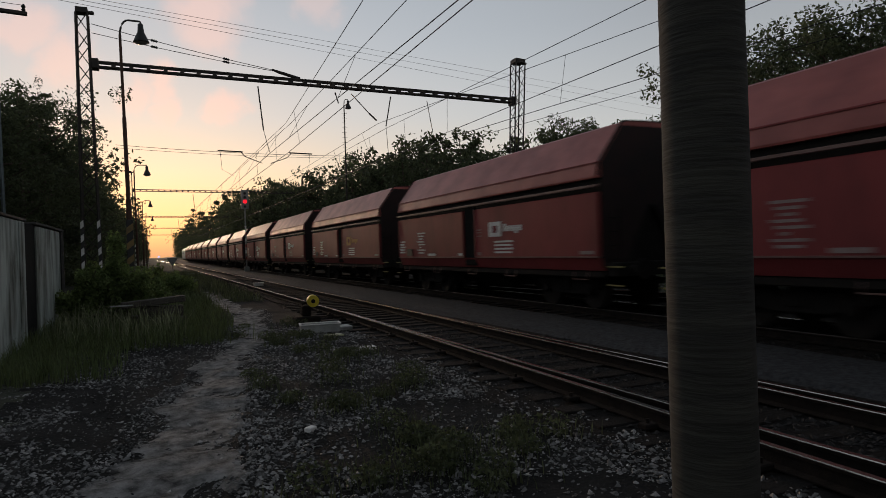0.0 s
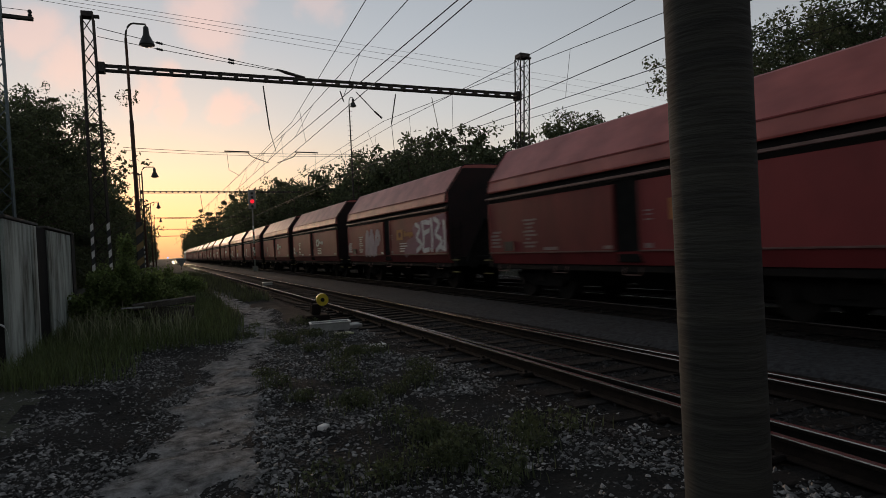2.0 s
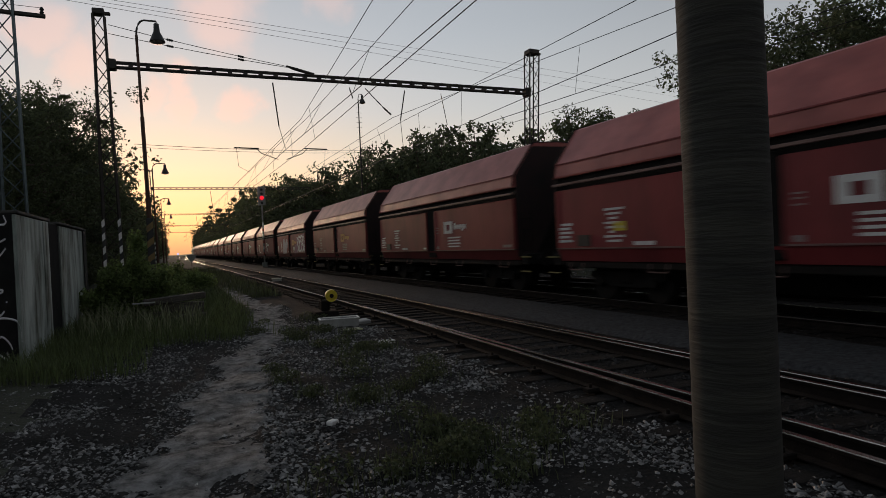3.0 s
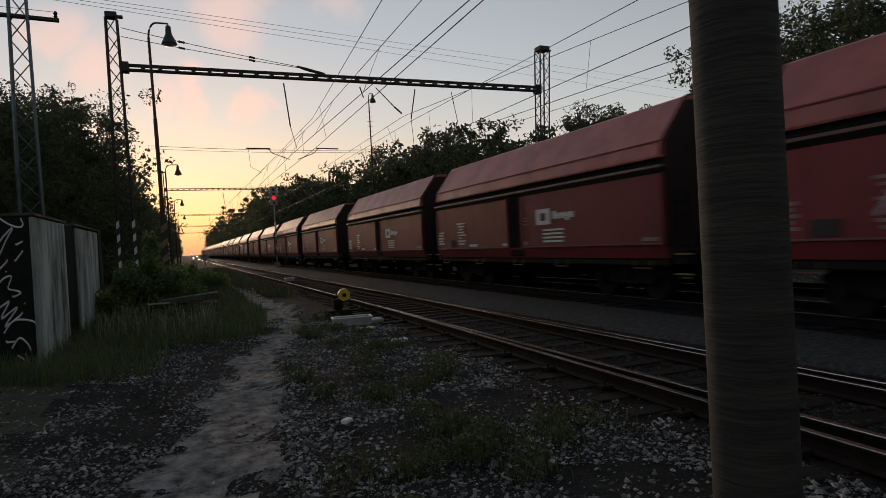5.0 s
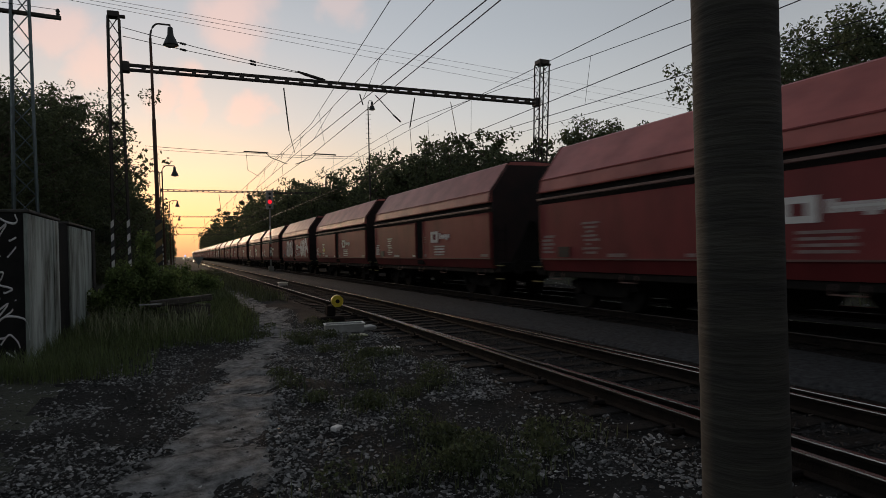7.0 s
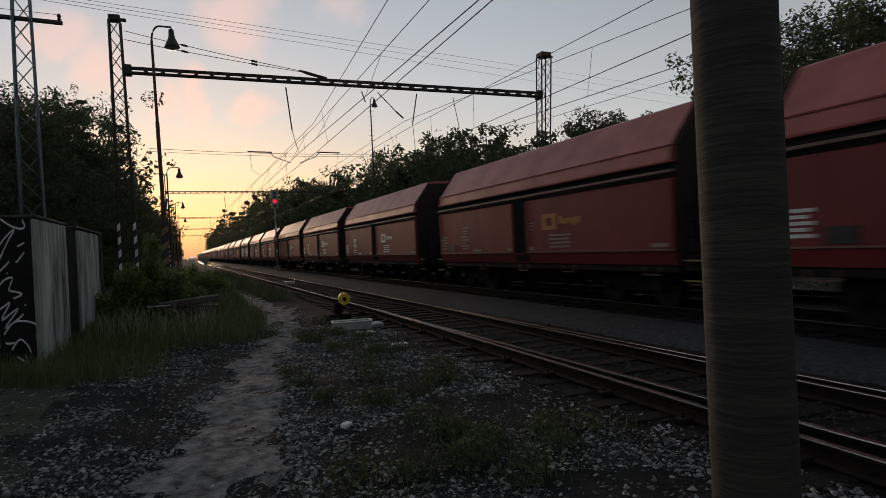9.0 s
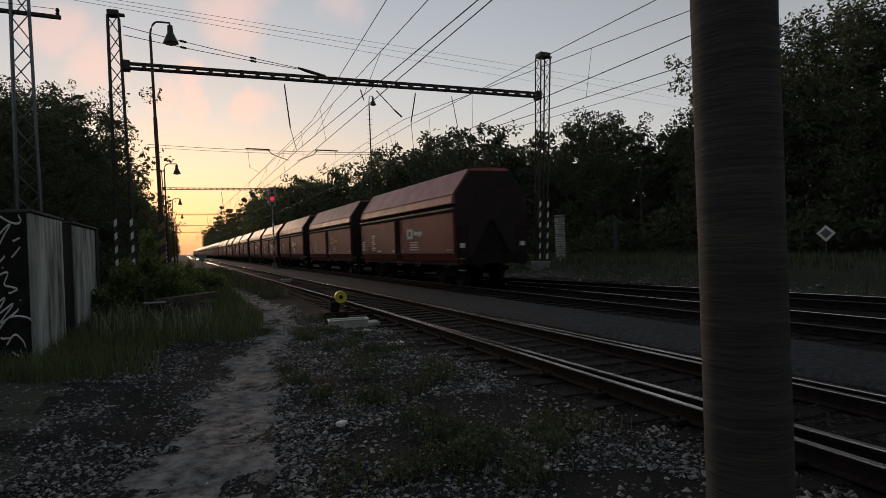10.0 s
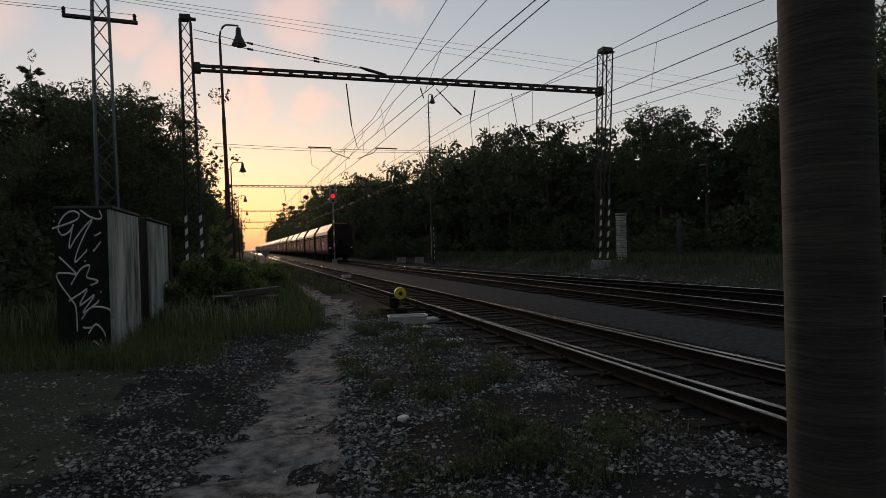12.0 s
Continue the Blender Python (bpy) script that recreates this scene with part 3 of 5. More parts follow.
def mark_wagon(w, kind, bright):
    """Painted markings on the near side. Writing too small to read is bars."""
    x = -1.4565
    ink = M_WHITE if bright else M_DIM

    def flat(name, y0, y1, z0, z1, mat, label=""):
        part(name, box(x - 0.003, x + 0.003, y0, y1, z0, z1), mat, w, label)

    logo = M_ORANGE if kind == 1 else M_WHITE
    # forward is +y; the near side reads from +y to -y
    c, zc = -1.53, 2.04
    ring = bmesh.new()
    for a0, a1, b0, b1 in ((-0.35, 0.35, 0.10, 0.21), (-0.35, 0.35, -0.21, -0.10), (-0.35, -0.14, -0.10, 0.10), (0.14, 0.35, -0.10, 0.10)):
        add_box(ring, x - 0.003, x + 0.003, c + a0, c + a1, zc + b0, zc + b1)
    part("emblem", ring, logo, w, "pale square ring emblem with a bar beside it")
    bar = bmesh.new()
    for k in range(5):
        yk = c - 0.56 - k * 0.20
        add_box(bar, x - 0.003, x + 0.003, yk - 0.075, yk + 0.075, zc - 0.08 - (0.06 if k == 3 else 0), zc + 0.07 + (0.06 if k == 0 else 0))
    add_box(bar, x - 0.003, x + 0.003, c - 1.43, c - 0.5, zc - 0.02, zc + 0.02)
    part("emblem_bar", bar, logo, w, "row of pale letter-like bars")
    for k in range(4):
        flat("text_bar", -2.50 + 0.06 * (k % 2), -1.50, 1.66 - 0.10 * k, 1.71 - 0.10 * k, ink)
    flat("text_bar", -5.95, -5.45, 1.31, 1.39, M_DIM)
    flat("text_bar", -0.66, -0.46, 1.30, 1.40, M_DIM)
    for z in (1.86, 1.96, 2.04):
        flat("text_bar", -0.68, -0.48, z, z + 0.03, M_DIM)
    flat("text_bar", 0.56, 0.86, 1.30, 1.37, ink)
    for k in range(8):
        flat("text_bar", 3.55 + 0.12 * (k % 2) + (0.22 if k in (2, 5) else 0), 4.22 - 0.08 * (k % 3), 2.08 - 0.1 * k, 2.13 - 0.1 * k, ink)
    if bright == 2:
        flat("label_plate", 3.50, 3.90, 1.62, 1.82, M_YELLOW, "small yellow notice plate")
    flat("text_bar", 2.64, 3.26, 1.30, 1.38, ink)
    for k in range(5):
        flat("text_bar", 5.45 + 0.1 * (k % 2), 6.0 - 0.1 * (k == 0), 1.80 - 0.1 * k, 1.86 - 0.1 * k, ink)
    part("label_pocket", box(x - 0.02, x + 0.003, 4.75, 5.25, 1.3, 1.56), M_BLACK, w)


def spray(w, strokes, fat, mat, layer=0, label="fat spray-painted letter shape"):
    """Rounded flat strokes of paint on the near side, each through its (y, z) points."""
    for k, st in enumerate(strokes):
        pts = []
        for i in range(len(st) - 1):
            p0, p1, p2, p3 = st[max(i - 1, 0)], st[i], st[i + 1], st[min(i + 2, len(st) - 1)]
            for u in (0.0, 0.25, 0.5, 0.75):
                q = [0.5 * (2 * p1[j] + (p2[j] - p0[j]) * u + (2 * p0[j] - 5 * p1[j] + 4 * p2[j] - p3[j]) * u * u + (3 * p1[j] - p0[j] - 3 * p2[j] + p3[j]) * u ** 3) for j in (0, 1)]
                pts.append((0.0, q[0], q[1]))
        pts.append((0.0, *st[-1]))
        bm = bmesh.new()
        add_tube(bm, pts, fat, 8)
        # rounded ends
        for e in (pts[0], pts[-1]):
            add_tube(bm, [(-fat, e[1], e[2]), (fat, e[1], e[2])], fat, 12)
        for v in bm.verts:
            v.co.x = -1.4595 - 0.004 * layer - 0.0004 * (k % 4) + max(-1.0, min(1.0, v.co.x / fat)) * 0.002
        part("graffiti_letter", bm, mat, w, label)


# throw-up letters with no meaning: (along the wagon, height)
BUBBLES = [[(-3.35, 2.42), (-3.10, 2.05), (-3.08, 1.62), (-3.35, 1.47), (-3.62, 1.62), (-3.60, 1.88), (-3.30, 1.92)],
           [(-3.95, 2.38), (-4.00, 1.95), (-3.92, 1.55)], [(-4.00, 1.95), (-4.30, 2.05)], [(-4.38, 2.42), (-4.36, 1.95), (-4.40, 1.50)],
           [(-4.85, 1.45), (-4.84, 1.95), (-4.88, 2.40), (-5.15, 2.52), (-5.40, 2.28), (-5.30, 1.98), (-4.95, 1.88)], [(-5.68, 1.92), (-5.78, 1.78), (-5.92, 1.72)]]
BLOCKS = [[(2.98, 2.50), (3.02, 1.95), (2.98, 1.42)], [(3.44, 2.44), (3.02, 2.50)], [(3.46, 1.62), (3.02, 1.98)], [(3.46, 2.2), (3.44, 1.45)], [(2.62, 2.52), (2.75, 1.95), (2.72, 1.42)], [(2.60, 2.50), (2.28, 2.05), (2.30, 1.42)],
          [(2.70, 1.80), (2.34, 1.78)], [(1.25, 2.54), (1.22, 1.95), (1.28, 1.42)], [(1.25, 2.52), (1.85, 2.25), (1.35, 1.98), (1.95, 1.70), (1.30, 1.44)], [(0.62, 2.5), (0.95, 2.1), (0.70, 1.75), (0.98, 1.42)]]
HUMPS = [[(3.05, 1.30), (3.0, 1.90), (2.80, 2.26), (2.58, 1.90), (2.50, 1.30)], [(2.45, 1.35), (2.38, 1.95), (2.15, 2.30), (1.95, 1.90), (1.90, 1.30)], [(2.75, 1.35), (2.75, 1.9)], [(2.15, 1.35), (2.15, 1.95)],
         [(1.62, 1.35), (1.55, 1.85), (1.40, 2.22), (1.10, 2.15), (1.15, 1.85), (1.50, 1.80)]]
OUTLINES = [[(-3.35, 2.38), (-3.75, 2.20), (-3.40, 1.88), (-3.85, 1.62), (-3.40, 1.38)], [(-4.0, 2.42), (-4.1, 1.85), (-4.0, 1.40), (-4.55, 1.42)], [(-4.1, 2.0), (-4.6, 2.1)], [(-4.2, 2.42), (-4.65, 2.38)],
            [(-4.85, 2.46), (-4.90, 1.85), (-4.82, 1.40)], [(-5.15, 2.48), (-5.55, 2.30), (-5.20, 1.95), (-5.75, 1.70), (-5.25, 1.38)], [(-5.95, 2.35), (-5.98, 1.85), (-5.92, 1.42)], [(-5.6, 1.5), (-5.95, 1.42)]]


def build_train():
    first = build_wagon()
    cars = []
    for k in range(29):
        w = copy_thing(first, pose(TRAIN_X, 0, 0.15))
        cars.append((w, 1 if k in (1, 13, 14, 18) else 0))
    for o in (first, *first.children_recursive):
        bpy.data.objects.remove(o)
    for k, (w, kind) in enumerate(cars):
        mark_wagon(w, kind, 2 if k in (6, 11) else 1 if k % 3 != 1 else 0)
        if k == GRAFFITI_A:
            spray(w, HUMPS, 0.16, M_SPRAYLILAC)
            spray(w, [[(-2.2, 1.32), (-2.7, 1.45), (-3.3, 1.40)], [(-2.5, 1.62), (-3.2, 1.75)], [(-3.2, 2.2), (-4.6, 2.35), (-6.0, 2.45)], [(-3.4, 1.6), (-4.8, 1.65), (-6.0, 1.5)], [(-3.3, 1.95), (-4.8, 2.0), (-6.0, 2.0)]], 0.2, M_SPRAYPINK, 0, "mauve spray-painted backing cloud")
            spray(w, OUTLINES, 0.085, M_SPRAY, 1, "white spray-painted letter outline")
            w["label"] = "red coal hopper wagon with white and mauve graffiti"
        if k == GRAFFITI_B:
            spray(w, BLOCKS, 0.13, M_SPRAY)
            spray(w, [[(3.2, 1.5), (2.9, 1.7), (2.55, 2.2)], [(2.1, 2.4), (1.7, 1.6), (1.1, 2.4), (1.0, 1.5)], [(3.1, 2.25), (3.0, 1.45)], [(1.35, 2.5), (0.75, 2.2), (1.1, 1.85)]], 0.10, M_SPRAYLILAC, 1)
            spray(w, BUBBLES, 0.175, M_SPRAY)
            spray(w, [[(-0.6, 1.5), (-1.2, 1.35), (-1.9, 1.6)], [(-0.7, 1.8), (-1.6, 1.55), (-2.6, 1.5)], [(-1.9, 1.4), (-2.6, 1.75)], [(4.2, 1.6), (3.9, 1.9), (3.8, 1.4)]], 0.035, M_SPRAYLILAC, 0, "thin lilac spray-painted line")
            w["label"] = "red coal hopper wagon covered with white graffiti"
        if k == 0:
            for s in (-1, 1):
                part("tail_board", box(s * 1.2 - 0.09, s * 1.2 + 0.09, -H - 0.14, -H - 0.11, 1.42, 1.58), M_WHITE, w, "reflective white and red tail plate")
            w["label"] = "last red hopper wagon with two tail plates"
    return [w for w, _ in cars]


GRAFFITI_A, GRAFFITI_B = 14, 7
WAGONS = build_train()


def build_loco():
    e = empty("locomotive", pose(TRAIN_X, 0, 0.15), "pale grey electric locomotive at the head of the train", "locomotive")
    sec = [(-1.45, 0.95), (-1.48, 1.2), (-1.48, 3.2), (-1.15, 3.75), (1.15, 3.75), (1.48, 3.2), (1.48, 1.2), (1.45, 0.95)]
    part("body", add_prism(bmesh.new(), sec, -7.6, 7.6), M_LOCO, e)
    part("underframe", box(-1.2, 1.2, -7.0, 7.0, 0.4, 0.95, bevel=0.05), M_UNDER, e)
    for y in (-4.2, -1.4, 1.4, 4.2):
        part("window", box(-1.492, -1.47, y - 0.45, y + 0.45, 2.2, 2.8), M_BLACK, e)
    part("pantograph", tube([(0, 4, 3.75), (0, 5.2, 4.5), (0, 4.2, 5.5)], 0.05, 6), M_STEEL, e)
    return e


M_LOCO = material("pale_loco_paint", (0.55, 0.53, 0.50), 0.45, second=(0.42, 0.40, 0.38), scale=1.0)
LOCO = build_loco()


# ---- masts, portals and wires ----
def lattice_mast(name, height, w0, w1, mat, m, label, category, striped=0.0, group="", head=True):
    """Four corner angles with zigzag lacing on every face."""
    e = empty(name, m, label, category, group)
    for sx in (-1, 1):
        for sy in (-1, 1):
            leg = bmesh.new()
            add_tube(leg, [(sx * w0 / 2, sy * w0 / 2, -0.1), (sx * w1 / 2, sy * w1 / 2, height)], 0.042, 4)
            part("leg", leg, mat, e)
    n = max(6, int(height / (0.62 * (w0 + w1) / 1.0)))
    single = m.translation.y < 100
    for face in range(4):
        bm = bmesh.new()
        rot = Matrix.Rotation(face * math.pi / 2, 4, "Z")
        for k in range(n):
            za, zb = height * k / n, height * (k + 1) / n
            wa, wb = w0 + (w1 - w0) * k / n, w0 + (w1 - w0) * (k + 1) / n
            s = 1 if k % 2 else -1
            add_tube(bm, [rot @ Vector((s * wa / 2, -wa / 2, za)), rot @ Vector((-s * wb / 2, -wb / 2, zb))], 0.019, 4)
            if single:
                part("lacing_bar", bm, mat, e)
                bm = bmesh.new()
        if single:
            bm.free()
        else:
            part("lacing", bm, mat, e)["kind"] = "stuff"
    if head:
        part("head_plate", box(-w1 * 0.53, w1 * 0.53, -w1 * 0.53, w1 * 0.53, height, height + 0.22, bevel=0.02), mat, e)
        part("head_bracket", box(w1 * 0.5, w1 * 0.5 + 0.22, -0.10, 0.10, height + 0.02, height + 0.12, bevel=0.02), mat, e)
    part("footing", box(-w0 * 0.9, w0 * 0.9, -w0 * 0.9, w0 * 0.9, -0.5, 0.12, bevel=0.04), M_CONC, e, "grey concrete footing")
    if striped:
        for sx in (-1, 1):
            z, k = 0.25, 0
            while z < striped:
                wz = w0 + (w1 - w0) * z / height
                st = box(sx * wz / 2 - 0.055, sx * wz / 2 + 0.055, -wz / 2 - 0.05, -wz / 2 - 0.035, z, z + 0.26)
                bmesh.ops.transform(st, matrix=Matrix.Translation((0, 0, 0)), verts=st.verts)
                for v in st.verts:
                    v.co.z += (v.co.x - sx * wz / 2) * 0.9
                part("warning_stripe", st, (M_WHITE, M_BLACK)[k % 2], e)
                z, k = z + 0.262, k + 1
    return e


PORTAL_L, PORTAL_R, BEAM_Z = -2.15, 16.8, 9.2
PORTALS = (28.4, 80.0, 132.0, 184.0, 240.0)


def portal_beam(y):
    e = empty("portal_beam", pose(0, y, BEAM_Z + 0.10, 0, 0.6, 0), "dark riveted steel portal beam carrying the overhead wires", "gantry beam", "portal beams over the tracks")
    x0, x1 = PORTAL_L + 0.3, PORTAL_R + 0.25
    for dy in (-0.13, 0.13):
        for z in (-0.095, 0.095):
            part("chord", box(x0, x1, dy - 0.04, dy + 0.04, z - 0.028, z + 0.028), M_STEEL, e)
    x = x0
    while x < x1 + 0.01:
        bm = bmesh.new()
        for dy in (-0.13, 0.13):
            add_box(bm, x - 0.075, x + 0.075, dy - 0.02, dy + 0.02, -0.067, 0.067)
        part("batten", bm, M_STEEL, e)
        x += (x1 - x0) / 30
    part("end_bracket", box(PORTAL_L + 0.15, PORTAL_L + 0.42, -0.22, 0.22, -0.2, 0.2, bevel=0.03), M_STEEL, e)
    part("end_bracket", box(PORTAL_R + 0.02, PORTAL_R + 0.3, -0.22, 0.22, -0.24, 0.2, bevel=0.03), M_STEEL, e)
    # drop wires and insulated steady arms under the beam
    z0 = BEAM_Z + 0.10
    for pts, r in ((((4.31, 8.98), (4.51, 7.10)), 0.030), (((4.51, 7.10), (4.75, 6.15)), 0.014), (((8.45, 8.98), (9.35, 8.08)), 0.024), (((9.30, 8.13), (9.65, 7.83)), 0.042),
                   (((10.36, 9.0), (10.10, 7.60)), 0.030), (((10.10, 7.60), (10.20, 6.2)), 0.013), (((12.20, 8.95), (12.48, 7.46), (12.19, 7.38)), 0.018), (((7.7, 8.98), (7.85, 8.5)), 0.03)):
        part("drop_wire" if r < 0.025 else "drop_arm", tube([(px_, 0, pz_ - z0) for px_, pz_ in pts], r, 5), M_WIRE if r < 0.025 else M_STEEL, e)
    return e


for k, py in enumerate(PORTALS):
    lattice_mast("portal_mast", 11.2, 0.62, 0.40, M_STEEL, pose(PORTAL_L, py, 0.05, 0, -0.6, 0), "dark lattice steel portal mast with a striped foot", "gantry mast", 3.0 if k < 2 else 0, "portal masts")
    lattice_mast("portal_mast", 10.5, 0.42, 0.54, M_STEEL, pose(PORTAL_R, py, ground_z(PORTAL_R, py) - 0.02, 0, 3.0, 0), "dark lattice steel portal mast with a striped foot", "gantry mast", 3.0 if k < 2 else 0, "portal masts")
    portal_beam(py)


def wire(name, pts, r, label, sag=0.0):
    out = []
    for (a, b) in zip(pts, pts[1:]):
        a, b = Vector(a), Vector(b)
        n = 10 if sag else 1
        for i in range(n):
            s = i / n
            p = a.lerp(b, s)
            p.z -= sag * 4 * s * (1 - s)
            out.append(p)
    out.append(Vector(pts[-1]))
    return tagged(part(name, tube(out, r, 5), M_WIRE), label, "overhead wire", "overhead wires")


SUPPORTS = (-24.0, *PORTALS)


def catenary(near, far, x80, zc, zm_near, zm_far, first):
    """Contact wire and messenger of one track: near and far = (contact x, messenger x) at the ends of the first span."""
    cx = [near[0], far[0]] + [x80 + LINE * (y - 80) for y in SUPPORTS[2:]]
    mx = [near[1], far[1]] + [x80 + LINE * (y - 80) for y in SUPPORTS[2:]]
    mz = [zm_near, zm_far] + [zm_far] * (len(SUPPORTS) - 2)
    wire("contact_wire", [(x, y, zc) for x, y in zip(cx, SUPPORTS)], 0.012, "taut dark contact wire above the track")
    wire("messenger_wire", [(x, y, z) for x, y, z in zip(mx, SUPPORTS, mz)], 0.011, "messenger wire above the contact wire")
    for a in range(3):
        for s in first if a == 0 else (0.05, 0.16, 0.3, 0.5, 0.7, 0.88):
            mixed = [p[a] + (p[a + 1] - p[a]) * s for p in (cx, mx, mz, SUPPORTS)]
            tagged(part("dropper_wire", tube([(mixed[0], mixed[3], zc), (mixed[1], mixed[3], mixed[2])], 0.007, 4), M_WIRE), "thin dropper between two overhead wires", "overhead wire", "dropper wires")


catenary((5.66, 4.95), (4.78, 5.66), 4.64, 6.1, 7.4, 7.4, (0.80, 0.93))
catenary((5.00, 2.10), (5.50, 5.45), 4.80, 6.1, 7.4, 7.4, (0.95,))
catenary((11.10, 12.20), (10.20, 10.10), 9.80, 6.1, 7.4, 7.4, (0.88, 0.96))
catenary((16.80, 19.90), (10.25, 9.70), 9.90, 6.1, 7.8, 7.6, (0.777,))
wire("feeder_wire", [(18.9, -24, 6.1), (11.0, 28.4, 6.1), (9.9, 80, 6.1)], 0.009, "thin feeder wire beside the contact wires")
# feeders and a crossing power line
for dx, dz in ((0.0, 0.0), (0.0, -0.35)):
    w0, w1 = Vector((PORTAL_L + 0.2, 28.4, 10.9 + dz)), Vector((5.0, 28.6, 9.74 + dz * 0.12))
    wire("anchor_wire", [w0, w1], 0.014, "insulated anchor wire from the mast to the beam", 0.05)
    for s in (0.32, 0.72):
        p = w0.lerp(w1, s)
        p.z -= 0.05 * 4 * s * (1 - s)
        tagged(part("insulator", lathe([(0.02, -0.14), (0.06, -0.08), (0.035, -0.04), (0.06, 0.0), (0.035, 0.04), (0.06, 0.08), (0.02, 0.14)], 8), M_BLACK), "dark ribbed insulator on an anchor wire", "insulator", "insulators").matrix_world = Matrix.Translation(p) @ pose(0, 0, 0, 0, 100, 2)
part_clamp = tube([(4.95, 28.55, 9.74), (5.3, 28.55, 9.64), (6.15, 28.5, 9.42)], [0.04, 0.07, 0.07], 6)
tagged(part("wire_clamp", part_clamp, M_STEEL), "dark steel wire clamp on the portal beam", "clamp")


def pylon():
    m = pose(-4.62, 24.4, 0.1, 0, -0.2, 8)
    e = lattice_mast("power_pylon", 12.5, 0.72, 0.44, M_BLUESTEEL, m, "pale galvanised lattice power pylon with a crossarm", "pylon", head=False)
    part("crossarm", box(-1.15, 1.15, -0.08, 0.08, 9.6, 9.72, bevel=0.02), M_STEEL, e)
    for x in (-1.1, 1.05):
        part("insulator", lathe([(0.03, 0.0), (0.07, 0.06), (0.04, 0.1), (0.07, 0.16), (0.03, 0.24)], 8), M_BLACK, e).matrix_basis = pose(x, 0, 9.72)
    return e


pylon()
for (x0, z0, dx) in ((-5.7, 9.98, 0), (-3.55, 9.98, 0)):
    wire("power_line", [(x0 - 40, 14.0, z0 + 0.3), (x0, 24.4, z0)], 0.009, "thin power line strung from a pylon", 0.6)
for a, b in (((-12.4, 24.0, 11.15), (69.09, 67.5, 20.31)), ((-12.4, 24.0, 11.11), (69.06, 67.5, 19.34)), ((-12.4, 24.0, 11.09), (69.03, 67.5, 18.15))):
    wire("power_line", [a, b], 0.009, "thin power line crossing high over the tracks")
wire("cross_wire", [(-2.1, 48, 9.3), (16.4, 48, 9.1)], 0.016, "taut insulated cross-span wire over the tracks", 0.2)
wire("cross_wire", [(-2.1, 48, 9.1), (16.4, 48, 8.95)], 0.012, "taut insulated cross-span wire over the tracks", 0.2)
for xr, side in ((5.2, 1), (10.2, -1)):
    ra = empty("registration_arm", pose(xr, 48.0, 9.12), "dark insulated registration arm hung in the cross-span", "overhead fitting", "registration arms")
    part("rod", tube([(-0.85, 0, 0.02), (0.85, 0, -0.02)], 0.05, 6), M_STEEL, ra)
    part("steady_arm", tube([(0.7 * side, 0, -0.02), (1.0 * side, 0, -0.35), (2.2 * side, 0, -0.8)], 0.03, 6), M_STEEL, ra)
    part("drop_wire", tube([(-0.7 * side, 0, 0), (-0.6 * side, 0.1, -1.3), (0.2 * side, 0.2, -1.75)], 0.014, 5), M_WIRE, ra)
tagged(part("guy_wire", tube([(17.2, 28.9, 7.2), (22.3, 29.5, 2.62)], 0.012, 5), M_WIRE), "thin guy wire running down from the mast", "wire")


def anchor_post(x, y, h):
    e = empty("anchor_post", pose(x, y, ground_z(x, y)), "short dark concrete anchor post holding a guy wire", "post")
    part("post", tube([(0, 0, -0.2), (0, 0, h)], [0.15, 0.12], 10), M_ROOFSLAB, e)
    part("cap", lathe([(0.13, 0), (0.13, 0.05), (0.05, 0.09)], 10), M_ROOFSLAB, e).matrix_basis = pose(0, 0, h)
    return e


anchor_post(22.3, 29.5, 2.0)


def lamp_post(x, y, z, h, scale=1.0, bend=1.15, lean=0.0, label="rusty lamp post with a hanging bell-shaped lamp", peg=False):
    e = empty("street_lamp", pose(x, y, z, 0, lean, 0), label, "lamp post", "lamp posts")
    part("pole", tube([(0, 0, -0.3), (0, 0, h * 0.38), (0, 0, h * 0.381), (0, 0, h * 0.66), (0, 0, h * 0.661), (0, 0, h - 0.55)], [0.115 * scale, 0.105 * scale, 0.085 * scale, 0.08 * scale, 0.062 * scale, 0.055 * scale], 10), M_RUSTPOLE if not peg else M_STEEL, e, smooth=False)
    arc = [(0, 0, h - 0.56)] + [(bend * 0.42 * (1 - math.cos(a)), 0, h - 0.55 + 0.5 * math.sin(a)) for a in np.linspace(0, math.pi / 2, 7)] + [(bend, 0, h - 0.06), (bend, 0, h - 0.14)]
    part("arm", tube(arc, 0.04 * scale, 8), M_STEEL, e, smooth=True)
    hd = part("lamp_head", lathe([(0.05, 0.0), (0.10, -0.04), (0.12, -0.28), (0.13, -0.36), (0.22, -0.55), (0.30, -0.74), (0.31, -0.78), (0.27, -0.78)], 16), M_BLACK, e, "dark enamelled bell-shaped shade", True)
    hd.matrix_basis = pose(bend, 0, h - 0.12) @ Matrix.Diagonal((scale, scale, scale, 1))
    g = part("diffuser", lathe([(0.26, 0.0), (0.2, -0.05), (0.05, -0.09)], 14), M_LAMPGLASS, hd, "unlit milky glass")
    g.matrix_basis = pose(0, 0, -0.782)
    if peg:
        for k in range(8):
            part("climbing_peg", tube([(-0.22, 0, h - 1.2 - 0.4 * k), (0.22, 0, h - 1.2 - 0.4 * k)], 0.012, 5), M_STEEL, e)
    return e


